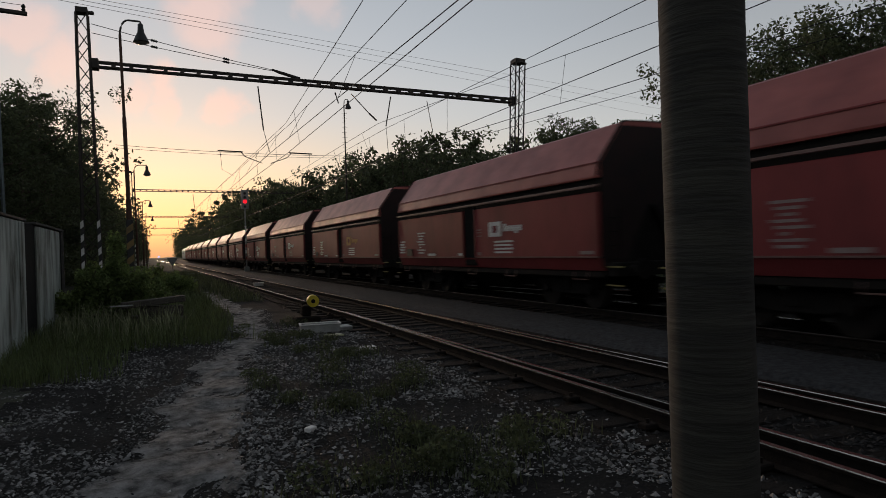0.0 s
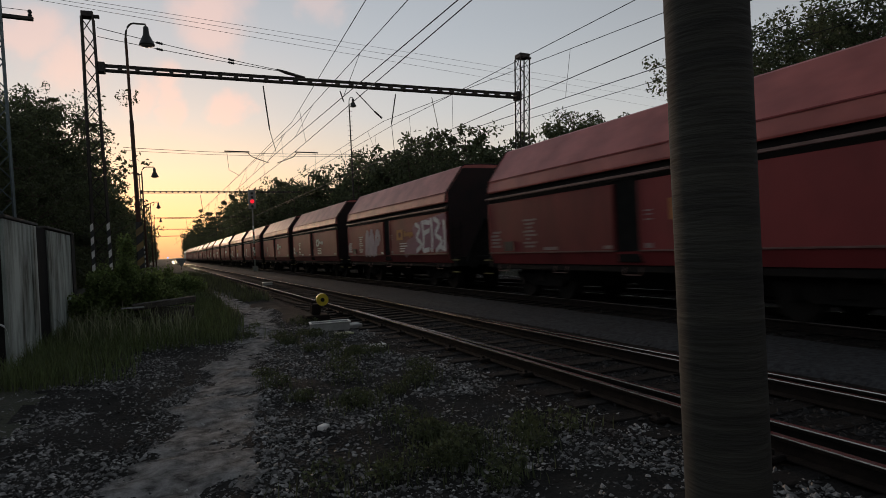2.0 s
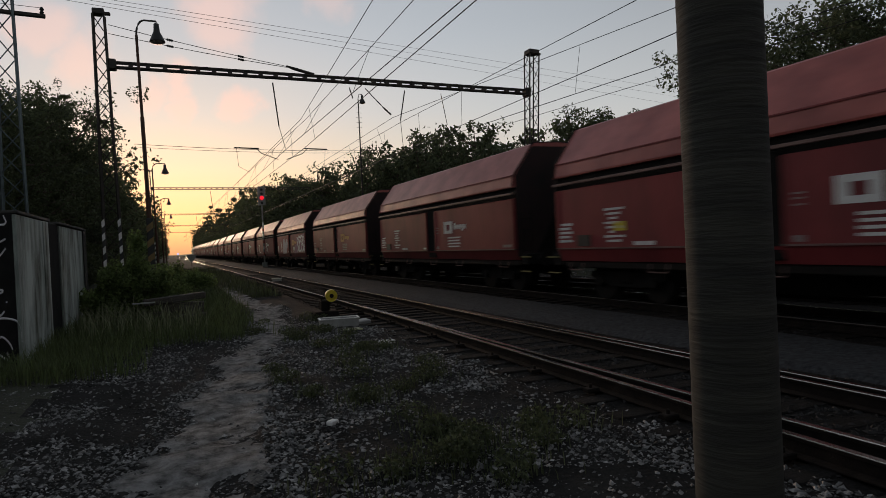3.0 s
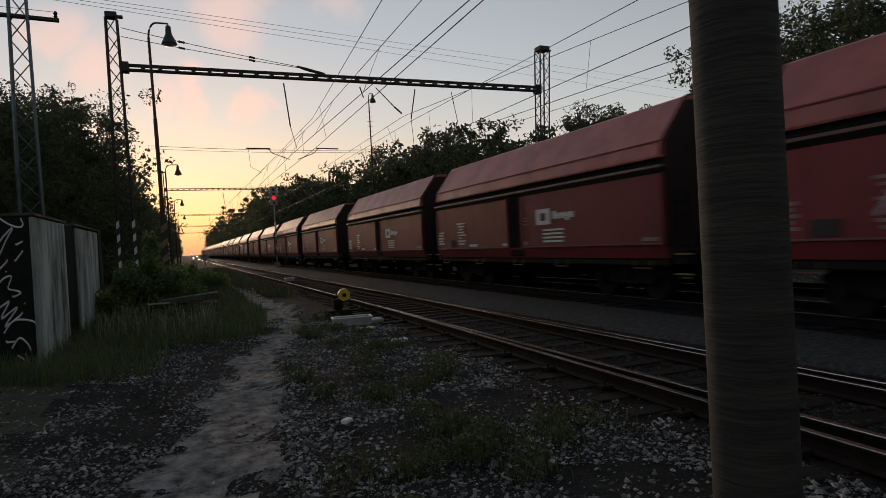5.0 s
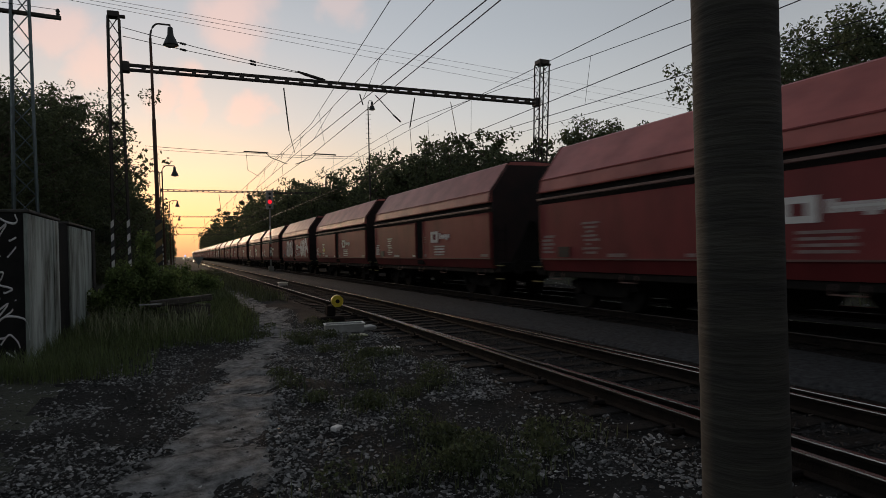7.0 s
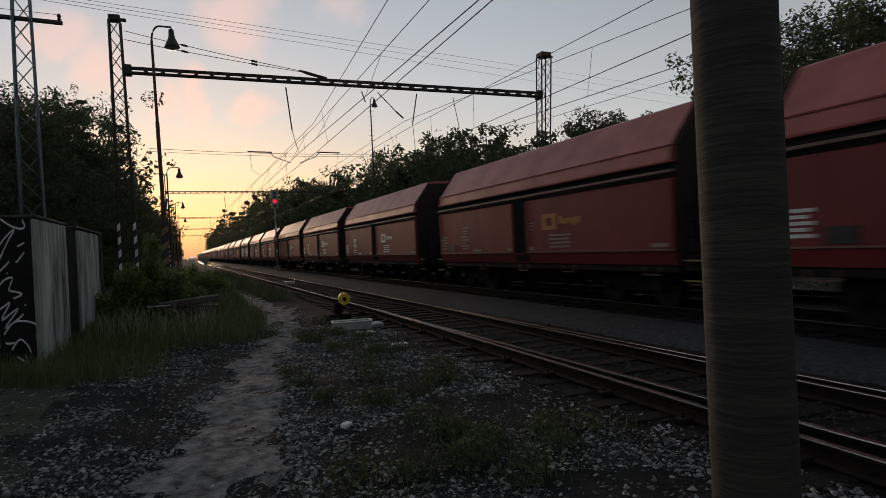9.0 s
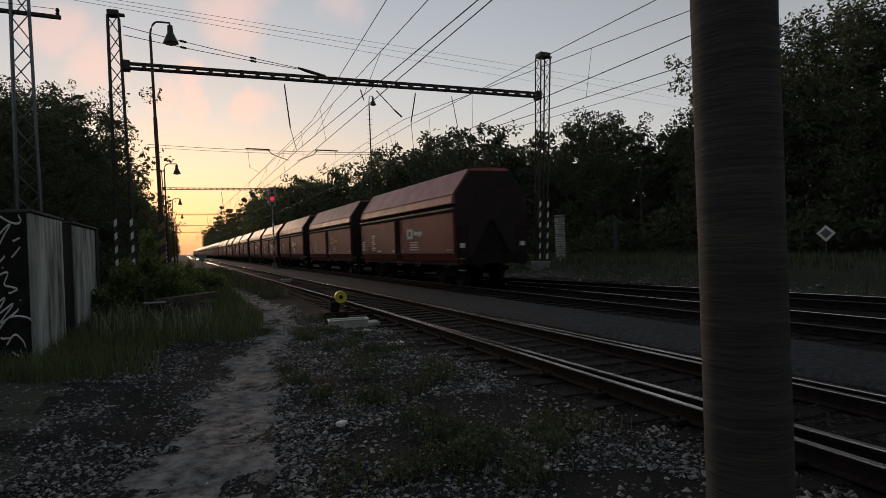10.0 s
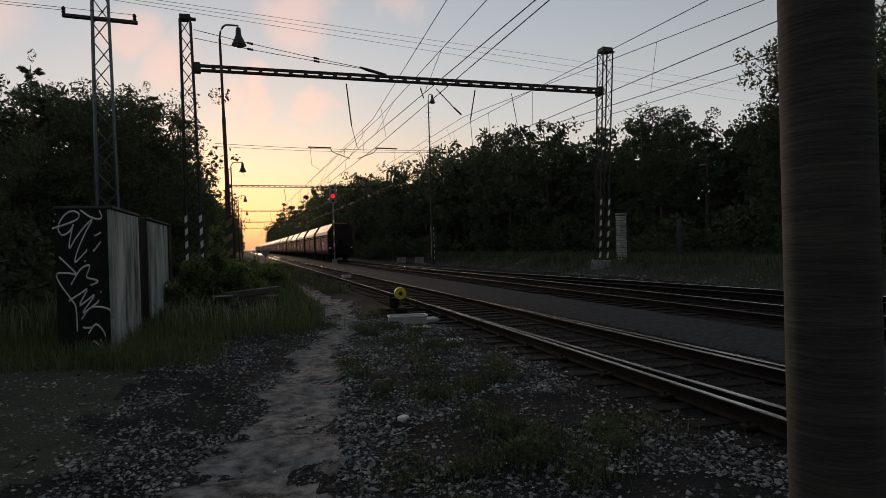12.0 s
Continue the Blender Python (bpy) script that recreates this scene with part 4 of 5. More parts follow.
lamp_post(-0.62, 23.2, 0.0, 9.5, 0.8, 0.62, -1.0)
lamp_post(-1.25, 60.0, 0.0, 9.6, 1.0, 1.0, -0.6)
lamp_post(-1.3, 97.0, 0.0, 9.6, 1.0, 1.0)
lamp_post(-1.3, 134.0, 0.0, 9.6)
lamp_post(14.65, 51.5, 0.2, 14.1, 0.85, 0.35, 0.0, "tall dark lamp post with climbing pegs", True)

# striped marker, route sign, line-side cabinets
def signal_post():
    e = empty("railway_signal", pose(8.34, 66.0, 0.0), "tall railway light signal showing red", "signal")
    part("pole", tube([(0, 0, 0), (0, 0, 6.3)], 0.075, 10), M_CONC, e)
    bd = part("signal_board", box(-0.36, 0.36, -0.12, 0.08, 6.2, 8.1, bevel=0.05), M_CONC, e, "grey backing board of the signal")
    part("lens", tube([(0, -0.12, 6.94), (0, -0.17, 6.94)], 0.19, 18), M_LENS, bd, "lit red lens")
    for z in (6.45, 7.35, 7.75):
        part("dark_lens", tube([(0, -0.12, z), (0, -0.16, z)], 0.13, 14), M_BLACK, bd)
    for k in range(6):
        part("mast_band", tube([(0, 0, 1.2 + 0.6 * k), (0, 0, 1.5 + 0.6 * k)], 0.08, 10), M_WHITE if k % 2 else M_LENSOFF, e)
    part("base_box", box(-0.25, 0.25, -0.2, 0.2, 0, 0.5, bevel=0.03), M_CONC, e)
    return e


M_LENSOFF = material("faded_red_band", (0.25, 0.05, 0.04), 0.6)
signal_post()


def striped_post(x, y, h):
    e = empty("marker_post", pose(x, y, ground_z(x, y)), "black and white striped timber marker post", "marker post")
    part("post", box(-0.13, 0.13, -0.1, 0.1, -0.2, h, bevel=0.015), M_BLACK, e)
    z = h * 0.12
    while z < h - 0.2:
        st = box(-0.134, 0.134, -0.106, -0.1005, z, z + 0.24)
        for v in st.verts:
            v.co.z += v.co.x * 0.8
        part("stripe", st, M_WHITE, e)
        z += 0.5
    return e


striped_post(14.95, 52.5, 3.2)


def brick_pillar(x, y, h):
    """A slim whitewashed pillar of courses beside the mast."""
    e = empty("brick_pillar", pose(x, y, ground_z(x, y) - 0.02), "slim pale brick pillar beside the mast", "pillar")
    part("core", box(-0.17, 0.17, -0.17, 0.17, 0, h), M_DARKWALL, e)
    me = mesh_of("brick", box(-0.083, 0.083, -0.03, 0.03, -0.055, 0.055, bevel=0.008), M_LIMEBRICK)
    z, k = 0.08, 0
    while z < h:
        for s in (-1, 1):
            b = new("brick", me)
            b.parent = e
            b.matrix_basis = pose(s * 0.088 + (0.014 if k % 2 else -0.014), -0.185, z)
            b = new("brick", me)
            b.parent = e
            b.matrix_basis = pose(-0.185, s * 0.088, z, 0, 0, 90)
        z, k = z + 0.128, k + 1
    part("cap", box(-0.23, 0.23, -0.23, 0.23, h, h + 0.1, bevel=0.03), M_CONC, e)
    part("cap_rod", tube([(0, 0, h + 0.1), (-0.05, 0, h + 0.5)], 0.02, 6), M_STEEL, e)
    return e


brick_pillar(18.5, 29.2, 2.35)


def diamond_sign():
    x, y = 20.05, 15.2
    e = empty("diamond_sign", pose(x, y, ground_z(x, y), 0, 0, -52), "white-edged diamond trackside sign on a thin post", "sign")
    part("post", tube([(0, 0, -0.1), (0, 0, 0.8)], 0.03, 8), M_STEEL, e)
    bm = box(-0.2, 0.2, -0.012, 0.012, -0.2, 0.2, Matrix.Translation((0, -0.04, 0.98)) @ Matrix.Rotation(math.pi / 4, 4, "Y"))
    part("plate", bm, M_WHITE, e)
    bm = box(-0.12, 0.12, -0.006, 0.004, -0.12, 0.12, Matrix.Translation((0, -0.055, 0.98)) @ Matrix.Rotation(math.pi / 4, 4, "Y"))
    part("plate_centre", bm, M_BLUESTEEL, e, "blue-grey centre of the sign")
    return e


diamond_sign()


def lineside_box(x, y, w, d, h, mat, label):
    e = empty("lineside_box", pose(x, y, ground_z(x, y), 0, 0, rng.uniform(-10, 10)), label, "equipment box", "lineside boxes")
    part("housing", box(-w / 2, w / 2, -d / 2, d / 2, 0, h, bevel=0.03), mat, e)
    part("lid", box(-w / 2 - 0.03, w / 2 + 0.03, -d / 2 - 0.03, d / 2 + 0.03, h, h + 0.05, bevel=0.015), mat, e)
    return e


lineside_box(14.4, 62, 0.8, 0.5, 0.55, M_CONC, "small concrete lineside box")
lineside_box(15.2, 58, 0.7, 0.5, 0.5, M_CONC, "small concrete lineside box")
lineside_box(16.0, 56, 0.9, 0.5, 0.35, M_BLACK, "low black cable box")
lineside_box(3.2, 62, 1.3, 0.5, 0.12, M_CONC, "low concrete cable cover")
lineside_box(2.0, 44, 0.9, 0.4, 0.15, M_CONC, "low concrete cable cover")
lineside_box(5.15, 36, 0.5, 0.35, 0.14, M_TIN, "low metal point machine cover between the rails")


def triangle_sign():
    e = empty("triangle_sign", pose(2.25, 96.0, 0.0), "pale inverted triangular board on a short post", "sign")
    part("post", tube([(0, 0, 0), (0, 0, 0.7)], 0.05, 6), M_STEEL, e)
    part("board", add_prism(bmesh.new(), [(-0.75, 1.55), (0.0, 0.35), (0.75, 1.55)], -0.09, -0.06), M_CONC, e)
    return e


triangle_sign()

def blue_light():
    e = empty("blue_signal_light", pose(1.2, 215, 0), "dwarf signal showing a blue light far down the line", "signal")
    part("post", tube([(0, 0, 0), (0, 0, 1.7)], 0.07, 8), M_STEEL, e)
    part("lens", tube([(0, -0.05, 1.8), (0, -0.12, 1.8)], 0.2, 14), M_BLUELENS, e, "lit blue lens")
    return e


blue_light()


# ---- near post ----
def near_pole():
    e = empty("concrete_pole", pose(1.476, 1.383, -0.02, 0, 0, 20), "weathered spun concrete pole with faint rings, its shade put into the colour", "pole")
    prof, z, r = [], -0.4, 0.1185
    rr = random.Random(3)
    while z < 7.5:
        prof.append((r - 0.0016 * z + rr.uniform(-0.0005, 0.0005), z))
        z += rr.uniform(0.012, 0.05)
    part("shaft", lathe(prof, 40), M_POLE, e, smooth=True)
    return e


# concrete darkened to near-black: the pole's shaded face is in the colour
M_POLE = material("shaded_ringed_concrete", (0.021, 0.0203, 0.017), 0.85, second=(0.053, 0.050, 0.040), scale=3.0, stretch=(0.7, 0.7, 7), bump=0.3, bump_scale=9)
near_pole()


# ---- shed ----


def shed():
    e = empty("concrete_shed", pose(-2.27, 11.9, 0.0, 0, 0, -0.2) @ Matrix.Diagonal((0.58, 1, 1, 1)), "small dark lineside hut with pale concrete panels and graffiti", "shed")
    part("wall", box(-1.42, -0.02, 0.02, 8.1, -0.1, 2.47, bevel=0.01), M_DARKWALL, e, "tarred black end wall")
    part("panel", box(-0.06, 0.05, 0.0, 2.10, -0.1, 2.46, bevel=0.015), M_PANEL, e, "pale mossy concrete panel")
    part("panel", box(-0.06, 0.075, 2.115, 2.62, -0.1, 2.46, bevel=0.015), M_PANEL, e, "narrow pale concrete pilaster")
    part("panel", box(-0.06, 0.05, 4.0, 7.55, -0.1, 2.44, bevel=0.015), M_PANEL, e, "pale concrete panel")
    part("pilaster", box(-0.04, 0.09, 7.56, 8.15, -0.1, 2.46, bevel=0.01), M_DARKWALL, e)
    part("door_recess", box(-0.05, -0.005, 2.63, 3.99, -0.1, 2.45), M_VOID, e)
    part("roof_slab", box(-1.44, 0.09, 0.0, 2.8, 2.475, 2.525, bevel=0.012), M_ROOFSLAB, e, "thin weathered roof slab")
    part("roof_slab", box(-1.44, 0.09, 3.85, 8.2, 2.475, 2.525, bevel=0.012), M_ROOFSLAB, e, "thin weathered roof slab")
    # looping spray-paint line on the end wall; unreadable strokes
    strokes = [
        [(-1.46, 2.16), (-1.19, 2.21), (-0.84, 2.3), (-0.79, 2.4), (-0.98, 2.44), (-1.19, 2.35), (-1.32, 2.18), (-1.23, 2.05), (-1.04, 2.1), (-0.94, 2.21)],
        [(-0.94, 2.21), (-1.04, 1.95), (-1.04, 1.83), (-0.87, 2.0), (-0.62, 2.2), (-0.45, 2.29), (-0.62, 2.1), (-0.84, 1.8), (-0.92, 1.6), (-0.77, 1.68), (-0.61, 1.78)],
        [(-0.75, 2.46), (-0.52, 2.35), (-0.3, 2.3), (-0.2, 2.34), (-0.25, 2.43)],
        [(-0.24, 1.93), (-0.45, 1.76)],
        [(-0.23, 2.08), (-0.4, 2.02)],
        [(-1.38, 2.39), (-1.38, 2.38)],
        [(-1.43, 2.28), (-1.42, 2.27)],
        [(-0.67, 1.62), (-0.66, 1.6)],
        [(-0.29, 1.09), (-0.28, 1.08)],
        [(-1.32, 1.69), (-1.09, 1.54), (-0.91, 1.4), (-1.12, 1.42), (-1.39, 1.41), (-1.32, 1.25), (-1.05, 0.99), (-0.94, 0.88)],
        [(-1.04, 1.23), (-0.78, 1.48), (-0.55, 1.53), (-0.64, 1.35), (-0.45, 1.3), (-0.35, 1.26), (-0.55, 1.2)],
        [(-1.11, 0.96), (-0.77, 1.09), (-0.64, 1.13), (-0.84, 0.88), (-0.45, 1.04), (-0.77, 0.75), (-0.34, 0.93)],
        [(-0.8, 0.65), (-0.55, 0.83), (-0.16, 0.81), (0.0, 0.7), (0.03, 0.43)],
        [(-0.64, 0.4), (-0.45, 0.55), (-0.27, 0.45), (-0.2, 0.33)],
        [(-0.55, 0.5), (-0.77, 0.5)],
        [(-1.09, 1.0), (-0.94, 0.85), (-0.92, 0.43)],
        [(-0.52, 0.28), (-0.27, 0.15)],
        [(-0.33, 0.3), (-0.28, 0.2)],
    ]
    for s in strokes:
        pts = []
        for i in range(len(s) - 1):
            p0, p1, p2, p3 = s[max(i - 1, 0)], s[i], s[i + 1], s[min(i + 2, len(s) - 1)]
            for k in range(6):
                u = k / 6
                q = [0.5 * (2 * p1[j] + (p2[j] - p0[j]) * u + (2 * p0[j] - 5 * p1[j] + 4 * p2[j] - p3[j]) * u * u + (3 * p1[j] - p0[j] - 3 * p2[j] + p3[j]) * u ** 3) for j in (0, 1)]
                pts.append((q[0], 0.016, q[1]))
        pts.append((s[-1][0], 0.016, s[-1][1] + 0.02))
        part("graffiti_stroke", tube(pts, 0.018, 5), M_SPRAY, e, "white spray-painted line")
    return e


shed()


# ---- litter and point lever ----
def point_lever():
    e = empty("point_lever", pose(3.38, 15.7, 0.0, 0, 0, 0), "hand point lever with a round yellow counterweight", "point lever")
    part("base", box(-0.3, 0.3, -0.25, 0.25, -0.05, 0.16, bevel=0.03), M_RAIL, e)
    part("stand", box(-0.12, 0.1, -0.14, 0.14, 0.16, 0.42, bevel=0.03), M_RAIL, e)
    part("lever", tube([(-0.05, 0, 0.28), (-0.1, -0.05, 0.46), (0.2, -0.1, 0.56)], 0.028, 8), M_RAIL, e)
    w = part("counterweight", tube([(0.13, -0.2, 0.52), (0.14, -0.06, 0.53)], 0.145, 24), M_YELLOW, e, "yellow painted round iron counterweight")
    part("hub", tube([(0.128, -0.225, 0.52), (0.13, -0.20, 0.52)], 0.05, 12), M_RAIL, w)
    part("rod", tube([(0.2, 0, 0.12), (0.95, 0.05, 0.06)], 0.02, 6), M_RAIL, e)
    return e


point_lever()


def trough(x, y, rz):
    e = empty("plastic_trough", pose(x, y, ground_z(x, y), 0, 0, rz), "dirty white plastic trough lying on the ground", "trough")
    bm = bmesh.new()
    L, W, Hh, t = 0.42, 0.2, 0.17, 0.025
    add_box(bm, -L, L, -W, W, 0, 0.02)
    add_box(bm, -L, L, -W, -W + t, 0.02, Hh)
    add_box(bm, -L, L, W - t, W, 0.02, Hh)
    add_box(bm, -L, -L + t, -W + t, W - t, 0.02, Hh)
    add_box(bm, L - t, L, -W + t, W - t, 0.02, Hh)
    part("tub", bm, M_PLASTIC, e)
    rim = bmesh.new()
    add_box(rim, -L - 0.02, L + 0.02, -W - 0.02, -W + t, Hh, Hh + 0.018)
    add_box(rim, -L - 0.02, L + 0.02, W - t, W + 0.02, Hh, Hh + 0.018)
    add_box(rim, -L - 0.02, -L + t, -W + t, W - t, Hh, Hh + 0.018)
    add_box(rim, L - t, L + 0.02, -W + t, W - t, Hh, Hh + 0.018)
    part("rim", rim, M_WHITE, e, "brighter worn rim")
    return e


trough(3.28, 13.9, -8)


def slab(name, x, y, L, W, Hh, rz, mat, label, cat, tilt=0):
    ob = part(name, box(-L / 2, L / 2, -W / 2, W / 2, 0, Hh, bevel=min(Hh, W) * 0.2), mat)
    ob.matrix_world = pose(x, y, ground_z(x, y) - 0.012, tilt, 0, rz)
    return tagged(ob, label, cat)


slab("broken_slab", 3.75, 14.0, 0.55, 0.24, 0.1, 20, M_PLASTIC, "broken pale slab lying by the trough", "slab", 6)
M_YLID = material("yellowed_plastic", (0.50, 0.50, 0.28), 0.5, second=(0.4, 0.4, 0.25), scale=7)
slab("plastic_tray", 3.30, 12.75, 0.34, 0.22, 0.035, 12, M_YLID, "flat yellowish plastic tray on the gravel", "tray")
slab("white_stone", 3.36, 10.7, 0.26, 0.17, 0.06, 10, M_WHITE, "flat white stone on the dark gravel", "stone")
slab("white_stone", 1.35, 6.15, 0.11, 0.08, 0.05, 40, M_WHITE, "small pale stone on the dark gravel", "stone")


def plank_pile():
    e = empty("timber_pile", pose(-0.13, 17.5, ground_z(0, 17.5) + 0.06, 0, 0, 2), "pile of old grey sleepers and planks in the weeds", "timber pile")
    for k, (x, y, z, l, rz, tl) in enumerate(((0.2, 0.3, 0.0, 1.2, 6, 0), (0.30, 0.05, 0.22, 1.0, -4, 1), (0.12, -0.05, 0.47, 1.45, 3, -4), (0.4, -0.3, 0.0, 0.9, 25, 0))):
        b = part("plank", box(-l / 2, l / 2, -0.13, 0.13, 0, 0.22 if k < 2 else 0.16, bevel=0.02), M_PLANK, e)
        b.matrix_basis = pose(x, y, z, 0, tl, rz)
    part("pale_board", box(-0.85, -0.35, -0.36, -0.30, 0.50, 0.53), M_PLASTIC, e, "thin pale weathered board")
    return e


plank_pile()


def striped_stub(x, y, h, mat2):
    e = empty("marker_post", pose(x, y, ground_z(x, y)), "yellow and black striped marker board by the track", "marker post")
    part("post", box(-0.10, 0.10, -0.05, 0.05, -0.1, h, bevel=0.012), M_BLACK, e)
    for k in range(3):
        st = box(-0.104, 0.104, -0.058, -0.0505, h - 0.40 - 0.5 * k, h - 0.18 - 0.5 * k)
        for v in st.verts:
            v.co.z += v.co.x * 0.8
        part("stripe", st, mat2, e)
    return e


striped_stub(-0.66, 22.98, 2.95, M_OCHRE)
slab("concrete_marker", -0.85, 27.0, 0.3, 0.2, 1.25, 0, M_CONC, "pale concrete kilometre marker in the bushes", "marker stone")


# ---- vegetation ----
def leaf_mesh(name, centres, size, seed, mat, flat=0.0, narrow=0.55):
    """Many small folded leaves round the given points."""
    r = np.random.RandomState(seed)
    n = len(centres)
    c = np.array(centres)
    a = r.normal(size=(n, 3))
    a[:, 2] *= 1 - flat
    a /= np.linalg.norm(a, axis=1)[:, None]
    b = np.cross(a, r.normal(size=(n, 3)))
    b /= np.linalg.norm(b, axis=1)[:, None] + 1e-9
    nrm = np.cross(a, b)
    s = size * r.uniform(0.6, 1.35, size=(n, 1))
    v = np.stack([c - a * s, c + b * s * narrow + nrm * s * 0.18, c + a * s, c - b * s * narrow + nrm * s * 0.18], 1).reshape(-1, 3)
    k = np.arange(n) * 4
    faces = np.concatenate([np.stack([k, k + 1, k + 2], 1), np.stack([k, k + 2, k + 3], 1)])
    me = bpy.data.meshes.new(name)
    me.from_pydata(v.tolist(), [], faces.tolist())
    me.materials.append(mat)
    return me


def cloud(r, centre, rad, n, squash=0.8):
    p = r.normal(size=(n, 3))
    p /= np.linalg.norm(p, axis=1)[:, None]
    p *= (r.uniform(0.25, 1.0, size=(n, 1)) ** 0.5) * rad
    p[:, 2] *= squash
    return p + np.array(centre)


def build_tree(kind, h, seed, fine=1.0):
    """kind: broadleaf or pine. Trunk, limbs and a crown of leaf clumps with gaps; fine: share of the leaves."""
    r = np.random.RandomState(seed)
    e = empty("tree", pose(0, 0, 0))
    tb = bmesh.new()
    lean = r.uniform(-0.3, 0.3, 2)
    top = Vector((lean[0], lean[1], h * 0.93))
    rad = 0.011 * h + 0.05
    trunk = [(lean[0] * s * s + 0.08 * math.sin(5 * s + seed), lean[1] * s * s, h * 0.93 * s) for s in np.linspace(-0.03, 1, 9)]
    add_tube(tb, trunk, [rad * (1.25 - 1.15 * s) for s in np.linspace(0, 1, 9)], 8)
    pts = []
    if kind == "broadleaf":
        for k in range(22):
            s = 0.20 + 0.78 * (k + r.uniform(0, 1)) / 22
            ang = k * 2.4 + r.uniform(-0.4, 0.4)
            reach = h * (0.30 * math.sin(math.pi * min(1, (s - 0.1) * 1.05)) ** 0.7 + 0.04) * r.uniform(0.65, 1.15)
            base = Vector((lean[0] * s * s, lean[1] * s * s, h * 0.93 * s * 0.9))
            tip = base + Vector((math.cos(ang) * reach, math.sin(ang) * reach, reach * r.uniform(0.25, 0.7)))
            mid = base.lerp(tip, 0.55) + Vector((0, 0, -0.1 * reach))
            add_tube(tb, [base, mid, tip], [rad * 0.4, rad * 0.25, rad * 0.08], 5)
            for q, w in ((tip, 1.0), (mid.lerp(tip, 0.4), 0.8), (mid, 0.6)):
                for j in range(3):
                    o = r.normal(size=3) * reach * 0.22
                    pts.append(cloud(r, (q.x + o[0], q.y + o[1], q.z + o[2] * 0.7), h * 0.074 * w * r.uniform(0.6, 1.25), int(88 * fine)))
        pts.append(cloud(r, top, h * 0.07, int(240 * fine)))
        size, mat = 0.090 / math.sqrt(fine), M_LEAF
    else:
        levels = 15
        for k in range(levels):
            s = 0.20 + 0.78 * (k + r.uniform(0, 0.6)) / levels
            n_br = r.randint(3, 6)
            for j in range(n_br):
                ang = r.uniform(0, 6.28)
                reach = h * 0.23 * (1.04 - s) ** 0.6 * r.uniform(0.45, 1.15)
                base = Vector((lean[0] * s * s, lean[1] * s * s, h * 0.95 * s))
                tip = base + Vector((math.cos(ang) * reach, math.sin(ang) * reach, reach * r.uniform(0.0, 0.45)))
                add_tube(tb, [base, tip], [rad * 0.22, rad * 0.06], 4)
                for u in (0.55, 0.8, 1.0):
                    q = base.lerp(tip, u)
                    pts.append(cloud(r, q, max(0.18, 0.30 * reach) * r.uniform(0.7, 1.1), int(60 * fine), 0.55))
        pts.append(cloud(r, (lean[0], lean[1], h * 0.97), 0.25, 40, 1.8))
        size, mat = 0.080 / math.sqrt(fine), M_NEEDLE
    part("trunk", tb, M_BARK, e)
    crown = new("crown", leaf_mesh("crown", np.concatenate(pts), size, seed, mat, narrow=0.5 if kind == "broadleaf" else 0.3))
    crown.parent = e
    return e


def plant_forest():
    forms = (("broadleaf", 12.0, 1), ("broadleaf", 13.0, 2), ("pine", 13.5, 3), ("pine", 12.0, 4), ("broadleaf", 10.0, 5), ("broadleaf", 7.5, 6), ("pine", 9.0, 8))
    close, far = [build_tree(*q, 0.85) for q in forms], [build_tree(*q, 0.24) for q in forms]
    tags = ["dark leafy broadleaf tree at the edge of the wood", "dark leafy broadleaf tree at the edge of the wood", "dark ragged pine at the edge of the wood", "dark ragged pine at the edge of the wood",
            "dark leafy broadleaf tree at the edge of the wood", "small dense broadleaf tree beside the line", "small ragged pine beside the line"]
    r = random.Random(21)
    spots = []
    # right-hand wood: front edge, then rows behind
    for row, (gap, deep) in enumerate(((3.6, 0.0), (5.0, 4.0))):
        y = 4.0 + row
        while y < 150:
            edge = RIGHT_EDGE(y)
            spots.append((edge + deep + r.uniform(-1.0, 1.2), y + r.uniform(-0.8, 0.8), r.choice((0, 1, 2, 3, 4, 0, 1)) if row else r.choice((0, 1, 2, 4, 5, 6, 4)), RIGHT_H(y) * r.uniform(0.86, 1.1)))
            y += gap * (1 + y / 110)
    # left-hand wood
    for row, (gap, deep) in enumerate(((3.2, 0.0), (4.4, 3.4))):
        y = 14.0 + row * 1.5
        while y < 190:
            edge = LEFT_EDGE(y)
            spots.append((edge - deep + r.uniform(-0.8, 0.8), y + r.uniform(-0.8, 0.8), r.choice((0, 1, 2, 3, 4)) if row else r.choice((4, 5, 6, 1, 3, 0)), LEFT_H(y) * r.uniform(0.85, 1.1)))
            y += gap * (1 + y / 110)
    spots += EXTRA_TREES
    for x, y, k, hh in spots:
        base = (12.0, 13.0, 13.5, 12.0, 10.0, 7.5, 9.0)[k]
        s = hh / base
        t = copy_thing((close if y < 40 else far)[k], pose(x, y, ground_z(x, y), 0, 0, r.uniform(0, 360)))
        t.scale = (s * r.uniform(0.9, 1.15),) * 2 + (s,)
        tagged(t, tags[k], "tree", "trees of the wood")
    for k in close + far:
        for o in (k, *k.children_recursive):
            bpy.data.objects.remove(o)


def RIGHT_EDGE(y):
    return 27.0 - 9.5 * smooth01((y - 25) / 60.0)


def RIGHT_H(y):
    """Height of the wood's edge: tall beside the crossing, lower beyond it, then rising again."""
    return float(np.interp(y, (16, 22, 29, 36, 45, 54, 68, 90, 150), (11.4, 11.0, 10.0, 8.8, 10.2, 11.0, 11.4, 12.2, 14.0)))


def LEFT_EDGE(y):
    return -8.0 + 1.6 * smooth01((y - 24) / 30.0)


def LEFT_H(y):
    return 5.6 + 1.4 * smooth01((y - 18) / 5) + 4.0 * smooth01((y - 26) / 9)


